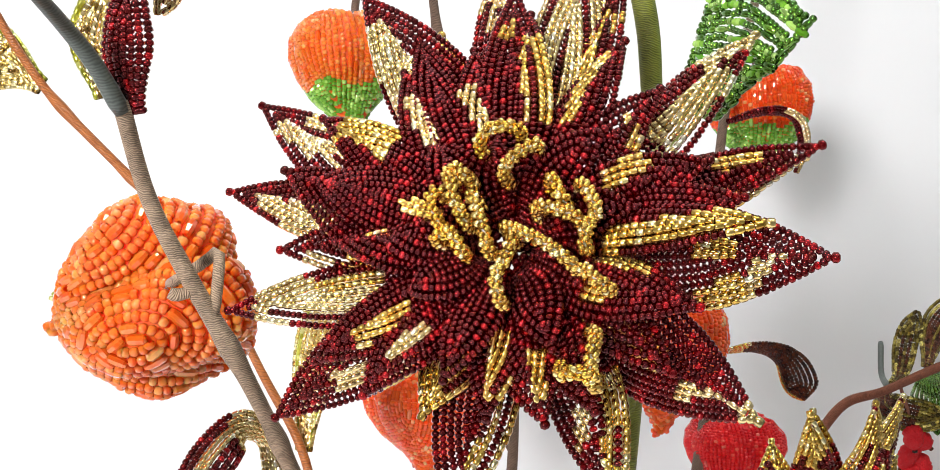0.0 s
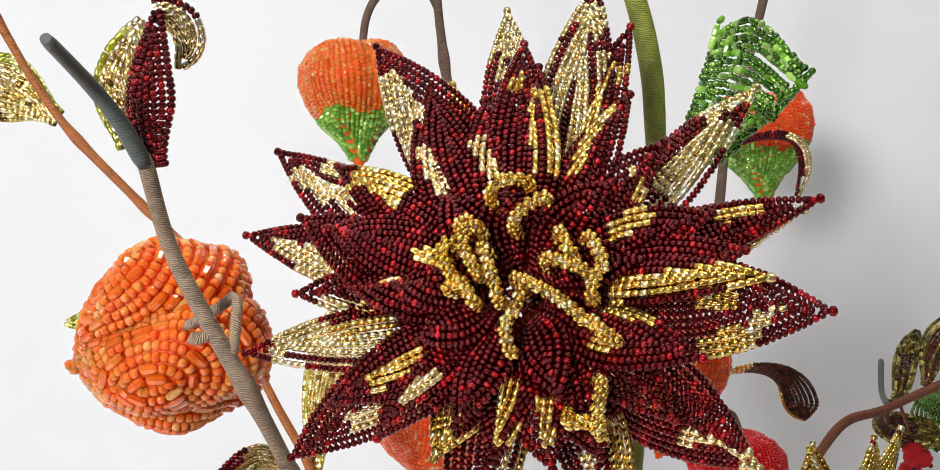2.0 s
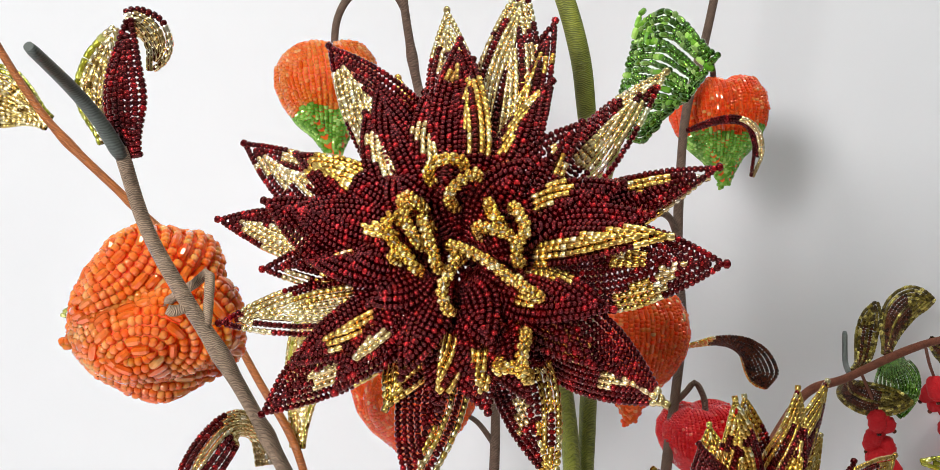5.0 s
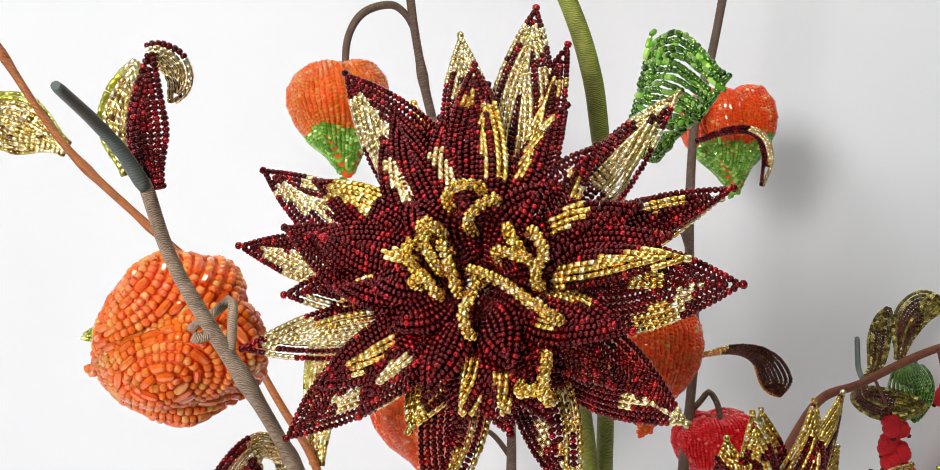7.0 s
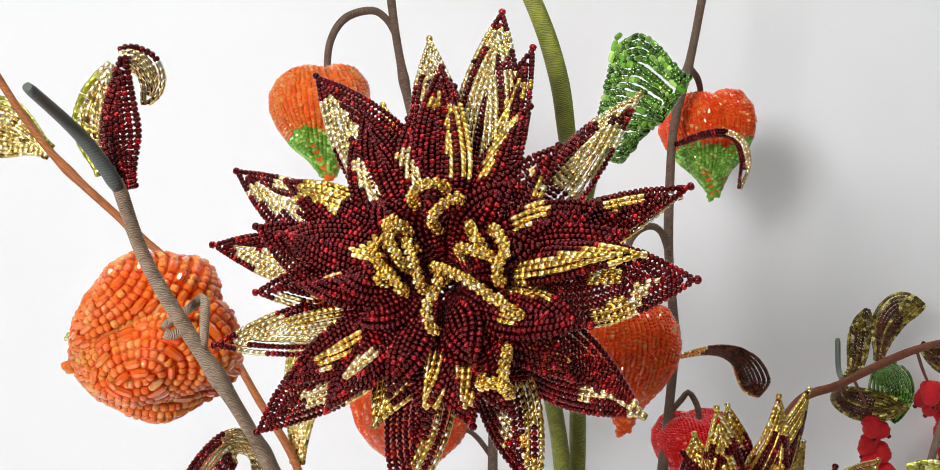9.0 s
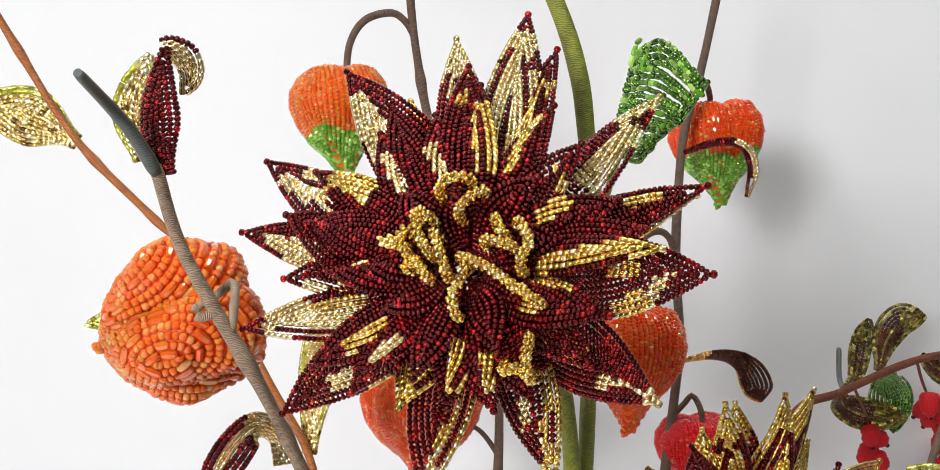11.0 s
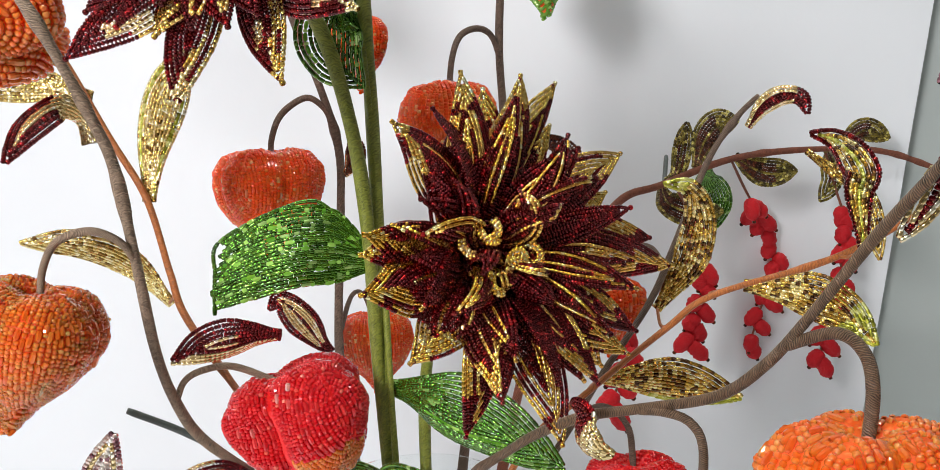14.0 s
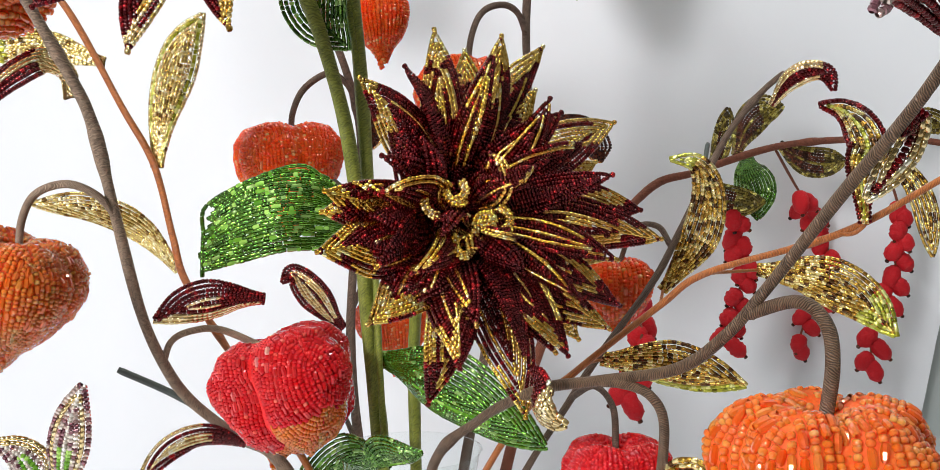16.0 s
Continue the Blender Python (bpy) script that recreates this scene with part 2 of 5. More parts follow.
def box_mesh(x0, y0, z0, x1, y1, z1, mat, bevel=0.0):
    bm = bmesh.new()
    bmesh.ops.create_cube(bm, size=1)
    for v in bm.verts:
        v.co = Vector(((x0 + x1) / 2 + v.co.x * (x1 - x0), (y0 + y1) / 2 + v.co.y * (y1 - y0), (z0 + z1) / 2 + v.co.z * (z1 - z0)))
    if bevel:
        bmesh.ops.bevel(bm, geom=bm.edges[:], offset=bevel, segments=2, affect="EDGES")
    return mesh_of(bm, mat, False)


def empty(name, at, label, category, group=""):
    ob = new(name)
    ob.location = at
    ob.empty_display_size = 0.02
    return tagged(ob, label, category, group)


def spline(points, n):
    """A Catmull-Rom curve through the points, as n + 1 evenly spaced places."""
    p = np.array(points, float)
    if len(p) == 2:
        p = np.array([p[0], (p[0] + p[1]) / 2, p[1]])
    q = np.vstack([2 * p[0] - p[1], p, 2 * p[-1] - p[-2]])
    out = []
    for i in range(1, len(q) - 2):
        for t in np.linspace(0, 1, 24, endpoint=False):
            a, b, c, d = q[i - 1], q[i], q[i + 1], q[i + 2]
            out.append(0.5 * (2 * b + (c - a) * t + (2 * a - 5 * b + 4 * c - d) * t * t + (3 * b - a - 3 * c + d) * t ** 3))
    out.append(p[-1])
    out = np.array(out)
    run = np.concatenate([[0], np.cumsum(np.linalg.norm(np.diff(out, axis=0), axis=1))])
    at = np.linspace(0, run[-1], n + 1)
    return np.stack([np.interp(at, run, out[:, k]) for k in range(3)], axis=1)


def unit(v):
    v = np.asarray(v, float)
    return v / (np.linalg.norm(v, axis=-1, keepdims=True) + 1e-12)


def tube_mesh(points, r0, r1, mat, knots=0, rng=None, sides=10, step=0.0025):
    """A round stem along a curve, tapering from r0 to r1, with slight swellings and closed ends; UVs in metres."""
    length = float(np.sum(np.linalg.norm(np.diff(np.array(points, float), axis=0), axis=1)))
    n = max(6, int(length / step))
    c = spline(points, n)
    tan = unit(np.gradient(c, axis=0))
    rng = rng or random.Random(len(points))
    rad = np.linspace(r0, r1, n + 1) * (1 + 0.05 * np.sin(np.linspace(0, length / 0.012, n + 1) + rng.random() * 6))
    for _ in range(knots):
        at = rng.random() * n
        rad = rad * (1 + 0.28 * np.exp(-((np.arange(n + 1) - at) / 2.2) ** 2))
    rad[0] *= 0.82
    rad[-1] *= 0.82
    up = np.cross(tan[0], (0.3, 1, 0.2))
    up /= np.linalg.norm(up)
    verts, faces = [], []
    for i in range(n + 1):
        up = unit(up - tan[i] * np.dot(up, tan[i]))
        side = np.cross(tan[i], up)
        for k in range(sides):
            a = 2 * math.pi * k / sides
            verts.append(c[i] + rad[i] * (math.cos(a) * up + math.sin(a) * side))
    for i in range(n):
        for k in range(sides):
            j = (k + 1) % sides
            faces.append((i * sides + k, i * sides + j, (i + 1) * sides + j, (i + 1) * sides + k))
    faces.append(tuple(reversed(range(sides))))
    faces.append(tuple(n * sides + k for k in range(sides)))
    me = bpy.data.meshes.new("stem")
    me.from_pydata([tuple(v) for v in verts], [], faces)
    uv = me.uv_layers.new(name="UVMap").data
    perim = 2 * math.pi * (r0 + r1) / 2
    run = length / n
    li = 0
    for i in range(n):
        for k in range(sides):
            for du, dv in ((0, 0), (1, 0), (1, 1), (0, 1)):
                uv[li].uv = ((k + du) / sides * perim, (i + dv) * run)
                li += 1
    for p in me.polygons:
        p.use_smooth = len(p.vertices) == 4
    me.materials.append(mat)
    return me


def bead_form(sides, profile):
    """A bead about the z axis: points and quads of a small lathe, open at the thread hole."""
    v, f = [], []
    for z, r in profile:
        for k in range(sides):
            a = 2 * math.pi * k / sides
            v.append((r * math.cos(a), r * math.sin(a), z))
    for i in range(len(profile) - 1):
        for k in range(sides):
            j = (k + 1) % sides
            f.append((i * sides + k, i * sides + j, (i + 1) * sides + j, (i + 1) * sides + k))
    return np.array(v), np.array(f)


ROUND_FINE = bead_form(8, [(-0.5, 0.52), (-0.36, 0.86), (0.0, 1.0), (0.36, 0.86), (0.5, 0.52)])
SEEDFORM = bead_form(7, [(-0.5, 0.50), (-0.25, 0.98), (0.25, 0.98), (0.5, 0.50)])
ROUND = bead_form(6, [(-0.5, 0.6), (-0.28, 1.04), (0.28, 1.04), (0.5, 0.6)])
PLAIN = bead_form(5, [(-0.5, 0.6), (-0.2, 1.0), (0.2, 1.0), (0.5, 0.6)])


SINGLE = {}


def single_bead(mat):
    """The one mesh that all loose beads of a colour share."""
    if mat.name not in SINGLE:
        me = bpy.data.meshes.new("bead")
        v, f = bead_form(8, [(-0.5, 0.52), (-0.30, 0.90), (0.0, 1.0), (0.30, 0.90), (0.5, 0.52)])
        me.from_pydata(v.tolist(), [], f[:24].tolist() + f[24:].tolist())
        for p in me.polygons:
            p.use_smooth = mat.name not in FACETED
        me.materials.append(mat)
        SINGLE[mat.name] = me
    return SINGLE[mat.name]


class Beads:
    """Beads threaded along curves, gathered into one mesh; cut: the numbers of the materials whose beads are short tubes."""

    def __init__(self, seed, cut=()):
        self.rng = random.Random(seed)
        self.cut = cut
        self.pos, self.way, self.rad, self.long, self.mat, self.loose = [], [], [], [], [], []

    def thread(self, curve, size, colour, bugles=0.0, uneven=0.07, loose_from=2.0, mess=1.0, bugle_mat=None):
        """Beads of that diameter along a curve (rows of places); colour(s) gives the material's number at the share s of the way."""
        d = np.linalg.norm(np.diff(curve, axis=0), axis=1)
        run = np.concatenate([[0], np.cumsum(d)])
        total = run[-1]
        if total < size:
            return
        at, spots, kinds = size * 0.3, [], []
        while at < total:
            grow = 1 + self.rng.uniform(-uneven, uneven)
            long = size * (0.98 if self.cut and colour(min(1.0, (at + size * 0.4) / total)) in self.cut else 0.73) * grow
            tube = self.rng.random() < bugles
            if tube:
                long = size * self.rng.uniform(1.5, 2.2)
            kinds.append(tube)
            spots.append((at + long / 2, long, size * 0.5 * (1 + self.rng.uniform(-uneven, uneven) * 0.7)))
            at += long * 1.03
        s = np.array([q[0] for q in spots])
        s = s[s < total + size * 0.4]
        spots = spots[: len(s)]
        p = np.stack([np.interp(s, run, curve[:, k]) for k in range(3)], axis=1)
        eps = size * 0.5
        a = np.stack([np.interp(np.clip(s - eps, 0, total), run, curve[:, k]) for k in range(3)], axis=1)
        b = np.stack([np.interp(np.clip(s + eps, 0, total), run, curve[:, k]) for k in range(3)], axis=1)
        w = unit(b - a)
        for i, (x, long, r) in enumerate(spots):
            if x / total > loose_from:
                self.loose.append((p[i], w[i], r, long, colour(x / total)))
                continue
            self.pos.append(p[i] + np.array([self.rng.gauss(0, size * 0.022 * mess) for _ in range(3)]))
            self.way.append(unit(w[i] + np.array([self.rng.gauss(0, 0.035 * mess) for _ in range(3)])))
            self.rad.append(r)
            self.long.append(long)
            k = colour(x / total)
            self.mat.append(bugle_mat if kinds[i] and bugle_mat is not None and k == 0 else k)

    def single(self, p, way, r, long, mat):
        self.pos.append(np.array(p, float))
        self.way.append(unit(way))
        self.rad.append(r)
        self.long.append(long)
        self.mat.append(mat)

    def hang_loose(self, parent, mats):
        """The loose beads as objects of their own, on one mesh for each colour."""
        for p, w, r, long, k in self.loose:
            ob = new("bead", single_bead(mats[k]))
            ob.parent = parent
            turn = Vector(w).to_track_quat("Z", "Y").to_matrix().to_4x4()
            ob.matrix_local = Matrix.Translation(Vector(p)) @ turn @ Matrix.Diagonal((r, r, long, 1))

    def mesh(self, mats, form=ROUND):
        tv, tf = form
        n = len(self.pos)
        w = np.array(self.way)
        ref = np.where(np.abs(w[:, 2:3]) < 0.9, np.array([[0.0, 0.0, 1.0]]), np.array([[1.0, 0.0, 0.0]]))
        a = unit(np.cross(w, ref))
        b = np.cross(w, a)
        r = np.array(self.rad)[:, None, None]
        long = np.array(self.long)[:, None, None]
        rho = np.hypot(tv[:, 0], tv[:, 1])
        blunt = np.where(rho > 0.05, np.maximum(rho, 0.05) ** -0.68, 1.0)
        r = r * np.where(np.isin(self.mat, list(self.cut))[:, None], blunt[None, :] * 0.96, 1.0)[:, :, None]
        v = np.array(self.pos)[:, None, :] + r * (tv[None, :, 0:1] * a[:, None, :] + tv[None, :, 1:2] * b[:, None, :]) + long * tv[None, :, 2:3] * w[:, None, :]
        f = tf[None] + (np.arange(n) * len(tv))[:, None, None]
        me = bpy.data.meshes.new("beads")
        me.vertices.add(n * len(tv))
        me.vertices.foreach_set("co", v.ravel().astype(np.float32))
        m = n * len(tf)
        me.loops.add(m * 4)
        me.loops.foreach_set("vertex_index", f.ravel().astype(np.int32))
        me.polygons.add(m)
        me.polygons.foreach_set("loop_start", np.arange(0, m * 4, 4, dtype=np.int32))
        for q in mats:
            me.materials.append(q)
        me.polygons.foreach_set("material_index", np.repeat(np.array(self.mat, dtype=np.int32), len(tf)))
        soft = np.array([q.name not in FACETED for q in mats])
        me.polygons.foreach_set("use_smooth", np.repeat(soft[np.array(self.mat)], len(tf)))
        me.update(calc_edges=True)
        return me


def swell(t, base=0.3, peak=0.5, point=1.7):
    """The half-width of a petal's loop along its length: narrow at the base, widest past the middle, pointed at the tip."""
    t = np.asarray(t, float)
    u = np.clip(t / peak, 0, 1)
    rise = base + (1 - base) * (u * u * (3 - 2 * u))
    fall = 1 - np.clip((t - peak) / (1 - peak), 0, 1) ** point
    return np.where(t < peak, rise, fall)


def petal_beads(beads, centre, normal, half, loops, colour, size, cup=0.25, bugles=0.0, point=1.7, base=0.3, ripple=0.0, peak=0.5, loose_from=2.0, tight=0.84):
    """Threads a petal or leaf: a middle row and nested loops round it, from the base to a pointed tip.
    colour(loop, side, s) gives the number of a material."""
    n = 60
    c = spline(centre, n)
    tan = unit(np.gradient(c, axis=0))
    side = unit(np.cross(np.asarray(normal, float)[None, :], tan))
    up = np.cross(tan, side)
    s_all = np.linspace(0, 1, n + 1)
    phase = beads.rng.random() * 6

    def lay(s, u):
        q = np.stack([np.interp(s, s_all, c[:, k]) for k in range(3)], axis=1)
        sd = np.stack([np.interp(s, s_all, side[:, k]) for k in range(3)], axis=1)
        u_ = np.stack([np.interp(s, s_all, up[:, k]) for k in range(3)], axis=1)
        lift = cup * u * u / half + ripple * half * np.sin(s * 7 + phase + u / half)
        return q + sd * u[:, None] + u_ * lift[:, None]

    length = float(np.sum(np.linalg.norm(np.diff(c, axis=0), axis=1)))
    s = np.linspace(0.0, 1.0, 220)
    w = half * swell(s, base, peak, point)
    slope = np.minimum(np.sqrt(1 + (np.gradient(w, s) / length) ** 2), 1.45)
    rows = max(1, round(half / (size * tight)))
    pitch = half / rows
    for j in range(rows + 1):
        share = loops * (1 - j / rows)
        inset = j * pitch
        u = np.where(s < peak, w * (1 - inset / half), w - inset * slope)
        if half - inset < pitch * 0.45:
            over = np.nonzero((w <= size * 0.9) & (s > peak))[0]
            last = over[0] if len(over) else 218
            beads.thread(lay(s[4:last], np.zeros(last - 4)), size, lambda t, e=s[last - 1]: colour(0, 0, t * e), bugles)
            break
        over = np.nonzero((u <= pitch * 0.28) & (s > peak))[0]
        last = over[0] if len(over) else 220
        for sd in (1, -1):
            beads.thread(lay(s[:last], sd * np.maximum(u[:last], 0)), size, lambda t, k=share, sd=sd, e=s[last - 1]: colour(k, sd, t * e), bugles, loose_from=loose_from if j == 0 else 2.0)
    return c



# ---- structure ----
def structure(name, mesh, label, category):
    return tagged(new(name, mesh), label, category, "", "structure")


bm = bmesh.new()
front = [(-1.3, -0.75), (0.316, -0.75), (0.64, 1.0), (-1.3, 1.0)]
lo = [bm.verts.new((x, 0.78, z)) for x, z in front]
hi = [bm.verts.new((x, 0.785, z)) for x, z in front]
bm.faces.new(lo)
bm.faces.new(list(reversed(hi)))
for i in range(4):
    j = (i + 1) % 4
    bm.faces.new((lo[j], lo[i], hi[i], hi[j]))
structure("backdrop", mesh_of(bm, BOARD, False), "smooth white board standing on the floor behind the table", "backdrop")
structure("wall_north", box_mesh(-2.0, 0.80, -0.75, 2.2, 0.90, 2.4, WALLPAINT), "grey-green painted wall behind the white board", "wall")
# Unseen walls, floor and ceiling close the room; grey walls darken bead reflections.
structure("wall_south", box_mesh(-2.0, -2.5, -0.75, 2.2, -2.4, 2.4, ROOMPAINT), "unseen warm grey wall added so the beads reflect dark surroundings", "wall")
structure("wall_east", box_mesh(2.2, -2.5, -0.75, 2.3, 0.9, 2.4, ROOMPAINT), "unseen warm grey wall added so the beads reflect dark surroundings", "wall")
structure("wall_west", box_mesh(-2.1, -2.5, -0.75, -2.0, 0.9, 2.4, ROOMPAINT), "unseen warm grey wall added so the beads reflect dark surroundings", "wall")
structure("floor", box_mesh(-2.1, -2.5, -0.85, 2.3, 0.9, -0.75, FLOORING), "plain grey floor", "floor")
structure("ceiling", box_mesh(-2.1, -2.5, 2.4, 2.3, 0.9, 2.5, PLASTER), "plain white plastered ceiling", "ceiling")

table = empty("table", (0.1, 0.3, -0.75), "white laminate table under the glass vase", "table")
part("tabletop", box_mesh(-1.35, -0.45, 0.71, 1.2, 0.488, 0.75, TABLETOP, 0.004), table)
for x in (-1.28, 1.08):
    for y in (-0.4, 0.39):
        part("leg", box_mesh(x, y, 0.0, x + 0.05, y + 0.05, 0.71, TABLETOP, 0.003), table)

# Unseen panel with a glowing face, added to carry the overhead fill.
lamp = empty("overhead_fill_panel", (0.35, -0.1, 2.4), "unseen flat white ceiling panel added for broad fill light", "lamp")
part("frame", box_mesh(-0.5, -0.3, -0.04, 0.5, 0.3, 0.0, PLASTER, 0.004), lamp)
part("diffuser", box_mesh(-0.46, -0.26, -0.046, 0.46, 0.26, -0.041, FILL_GLOW), lamp, "glowing white face of the added fill panel")

# a slim glass vase that holds all the stems
VASE = (0.108, 0.435)
bm = bmesh.new()
rings = []
for r, z in [(0.0, 0.0), (0.040, 0.0), (0.044, 0.004), (0.041, 0.05), (0.036, 0.12), (0.034, 0.175), (0.037, 0.190), (0.0382, 0.1915), (0.0368, 0.1905), (0.032, 0.175), (0.034, 0.12), (0.039, 0.05), (0.040, 0.012), (0.0, 0.010)]:
    rings.append([bm.verts.new((r * math.cos(a), r * math.sin(a), z)) for a in np.linspace(0, 2 * math.pi, 40, endpoint=False)] if r else [bm.verts.new((0, 0, z))])
for a, b in zip(rings, rings[1:]):
    for k in range(40):
        j = (k + 1) % 40
        quad = [a[k % len(a)], a[j % len(a)], b[j % len(b)], b[k % len(b)]]
        bm.faces.new([v for i, v in enumerate(quad) if v not in quad[:i]])
vase = new("vase", mesh_of(bm, GLASS))
vase.location = (*VASE, 0.0005)
vase.visible_shadow = False
tagged(vase, "clear glass vase holding the beaded stems on the table", "vase")

# ---- dahlias ----
SEED = 0.0020


def frame_of(origin, normal):
    """A flower's frame: x to its right, y up along its face, z out of its face."""
    n = Vector(normal).normalized()
    x = Vector((0, 0, 1)).cross(n).normalized()
    y = n.cross(x)
    m = Matrix((x, y, n)).transposed().to_4x4()
    m.translation = origin
    return m


def streaked(bands, plain=0):
    """Streaks of another colour on a petal: each runs from the share v0 of the half-width at s0 to v1 at s1, w wide, in a material."""
    def colour(k, side, s):
        for v0, s0, v1, s1, w, mat in bands:
            if s0 - 0.01 <= s <= s1 and abs(k * side - v0 - (v1 - v0) * (s - s0) / max(0.01, s1 - s0)) * float(swell(s)) <= w + 0.02:
                if w > 0.34 and s < 0.85 and int((k * side + 1) * 6.3) % 4 == 1:
                    return plain
                return mat
        return plain
    return colour


def dahlia_petal(parent, angle, r, h, half, bands, base_r=0.006, base_h=-0.018, bulge=0.006, sway=0.0, seed=0,
                 mats=(MAROON, GOLD, PALE), size=SEED, form=SEEDFORM, plain=0, tip=0, cup=0.2, loose_from=2.0, tight=0.93, roll=0.0):
    """One petal of a beaded dahlia, from near the flower's middle to a tip at the angle and reach given."""
    a = radians(angle)
    out = np.array((math.cos(a), math.sin(a), 0.0))
    ccw = np.array((-math.sin(a), math.cos(a), 0.0))
    z = np.array((0, 0, 1.0))
    b = out * base_r + z * base_h
    t = out * r + z * h
    m1 = b + (t - b) * 0.35 + z * bulge + ccw * sway
    m2 = b + (t - b) * 0.72 + z * bulge * 0.9 + ccw * sway * 0.6
    beads = Beads(seed, (1, 2))
    c = petal_beads(beads, [b, m1, m2, t], ccw * roll - z, half, 1, streaked(bands, plain), size, cup, point=1.9, peak=0.48, ripple=0.035, loose_from=loose_from, tight=tight / math.sqrt(1 + cup * cup))
    w = unit(c[-1] - c[-4])
    beads.single(t - w * size * 0.35, ccw + w * 0.3, size * 0.52, size * 0.8, tip)
    beads.single(t + w * size * 0.45, w, size * 0.62, size * 0.95, tip)
    ob = part("petal", beads.mesh(mats, form), parent)
    beads.hang_loose(ob, mats)
    return ob


def curl_strand(parent, start, heading, turn, length, mat, size, seed, mats=(GOLD,), lift=0.0, form=ROUND_FINE):
    """A short curling string of beads in a flower's middle."""
    rng = random.Random(seed)
    p = np.array(start, float)
    az = heading
    pts = [p.copy()]
    n = 24
    pitch = 0.7
    for i in range(n):
        az += turn / n
        pitch -= (1.2 + lift) / n
        p = p + length / n * np.array((math.cos(az) * math.cos(pitch), math.sin(az) * math.cos(pitch), math.sin(pitch)))
        pts.append(p.copy())
    beads = Beads(seed)
    pts = np.array(pts)
    flat = unit(np.cross(np.gradient(pts, axis=0), (0, 0, 1.0)))
    for sd in ((-0.42, 0.42) if seed % 2 else (0,)):
        beads.thread(pts + flat * size * sd, size, lambda s: mat, loose_from=-1.0)
    pts = list(pts)
    ob = part("stamen", tube_mesh(pts[::4], 0.0003, 0.0003, WIRE, 0, rng, 5, 0.003), parent)
    beads.hang_loose(ob, mats)
    return ob


maroon_dahlia = empty("beaded_dahlia", (0, 0, 0), "large dahlia of maroon glass beads with champagne gold streaks, facing up", "flower", "beaded dahlias")
maroon_dahlia.matrix_world = frame_of((0.0523, 0.283, 0.4397), (-0.23, -0.91, 0.33))
P, A, B = 2, 1, 2


def tip_of(bands):
    """The material of a petal's end bead: that of the streak which runs out to it."""
    return max([(b[3], b[5]) for b in bands if b[3] > 0.96], default=(0, 0))[1]


def outer_petal(an, r, h, w, bands):
    """A long petal of the maroon dahlia: angle, reach, height, half-width, gold streaks."""
    dahlia_petal(maroon_dahlia, an, r, h, w, bands, base_r=0.008, base_h=-0.012 + 0.003 * (an % 2), bulge=0.003, roll=0.28 * math.sin(an), seed=100 + an + int(r * 1e4), tip=tip_of(bands), sway=0.002 * math.sin(an * 2.1), cup=0.34 + 0.16 * math.cos(an * 1.3), loose_from=0.86)


outer_petal(83, 0.0891, -0.003, 0.0103, [(-0.22, 0.76, 0.05, 0.93, 0.48, P), (0.08, 0.32, -0.22, 0.76, 0.83, P), (-0.84, 0.54, -0.61, 0.74, 0.25, A)])
outer_petal(75, 0.0794, -0.006, 0.0076, [(-0.43, 0.45, 0.35, 0.84, 0.38, A), (-0.48, 0.61, -0.29, 0.74, 0.21, A)])
outer_petal(48, 0.0797, -0.008, 0.0092, [(-0.96, 0.81, -0.11, 0.99, 0.24, P), (0.44, 0.51, 0.28, 0.84, 0.44, P)])
outer_petal(22, 0.0742, -0.002, 0.0065, [(-0.52, 0.66, -0.43, 0.83, 0.20, A)])
outer_petal(22, 0.0704, -0.006, 0.0086, [(0.88, 0.78, 0.00, 1.00, 0.37, P), (0.83, 0.54, 0.64, 0.82, 0.31, A), (-0.19, 0.53, -0.37, 0.63, 0.27, A)])
outer_petal(359, 0.0714, 0.007, 0.0119, [(-0.25, 0.56, -0.13, 0.70, 0.23, A), (0.92, 0.56, 0.93, 0.71, 0.30, A), (0.89, 0.73, -0.08, 0.87, 0.18, P)])
outer_petal(328, 0.0673, 0.000, 0.0113, [(0.53, 0.71, -0.13, 1.00, 0.18, P), (-0.18, 0.35, 0.04, 0.61, 0.34, A)])
outer_petal(297, 0.0638, -0.008, 0.0092, [(-1.00, 0.70, -0.32, 0.98, 0.40, A), (-0.85, 0.49, -1.00, 0.78, 0.27, A), (0.10, 0.56, 0.54, 0.72, 0.24, P)])
outer_petal(263, 0.0655, -0.004, 0.0092, [(-1.00, 0.77, 0.05, 0.99, 0.41, P), (-1.00, 0.29, -1.00, 0.77, 0.52, A)])
outer_petal(248, 0.0439, 0.002, 0.0081, [(-1.00, 0.36, 0.23, 0.93, 0.79, A), (1.00, 0.96, 1.00, 1.00, 0.21, A)])
outer_petal(218, 0.0714, -0.004, 0.0103, [(-0.70, 0.46, -0.34, 0.74, 0.27, P), (-1.00, 0.48, -1.00, 0.59, 0.24, A)])
outer_petal(195, 0.0742, 0.001, 0.0081, [(0.59, 0.66, 1.00, 0.90, 0.24, P), (-0.41, 0.43, -0.14, 0.90, 0.51, P), (0.23, 0.40, 0.28, 0.67, 0.31, A)])
outer_petal(182, 0.0612, -0.001, 0.0081, [(-1.00, 0.73, -1.00, 0.89, 0.24, P), (-0.31, 0.32, -0.75, 0.69, 0.31, A)])
outer_petal(170, 0.0823, -0.004, 0.0097, [(-1.00, 0.65, -0.07, 0.89, 0.28, P), (-0.36, 0.53, -0.34, 0.77, 0.31, P)])
outer_petal(165, 0.0604, 0.009, 0.0113, [])
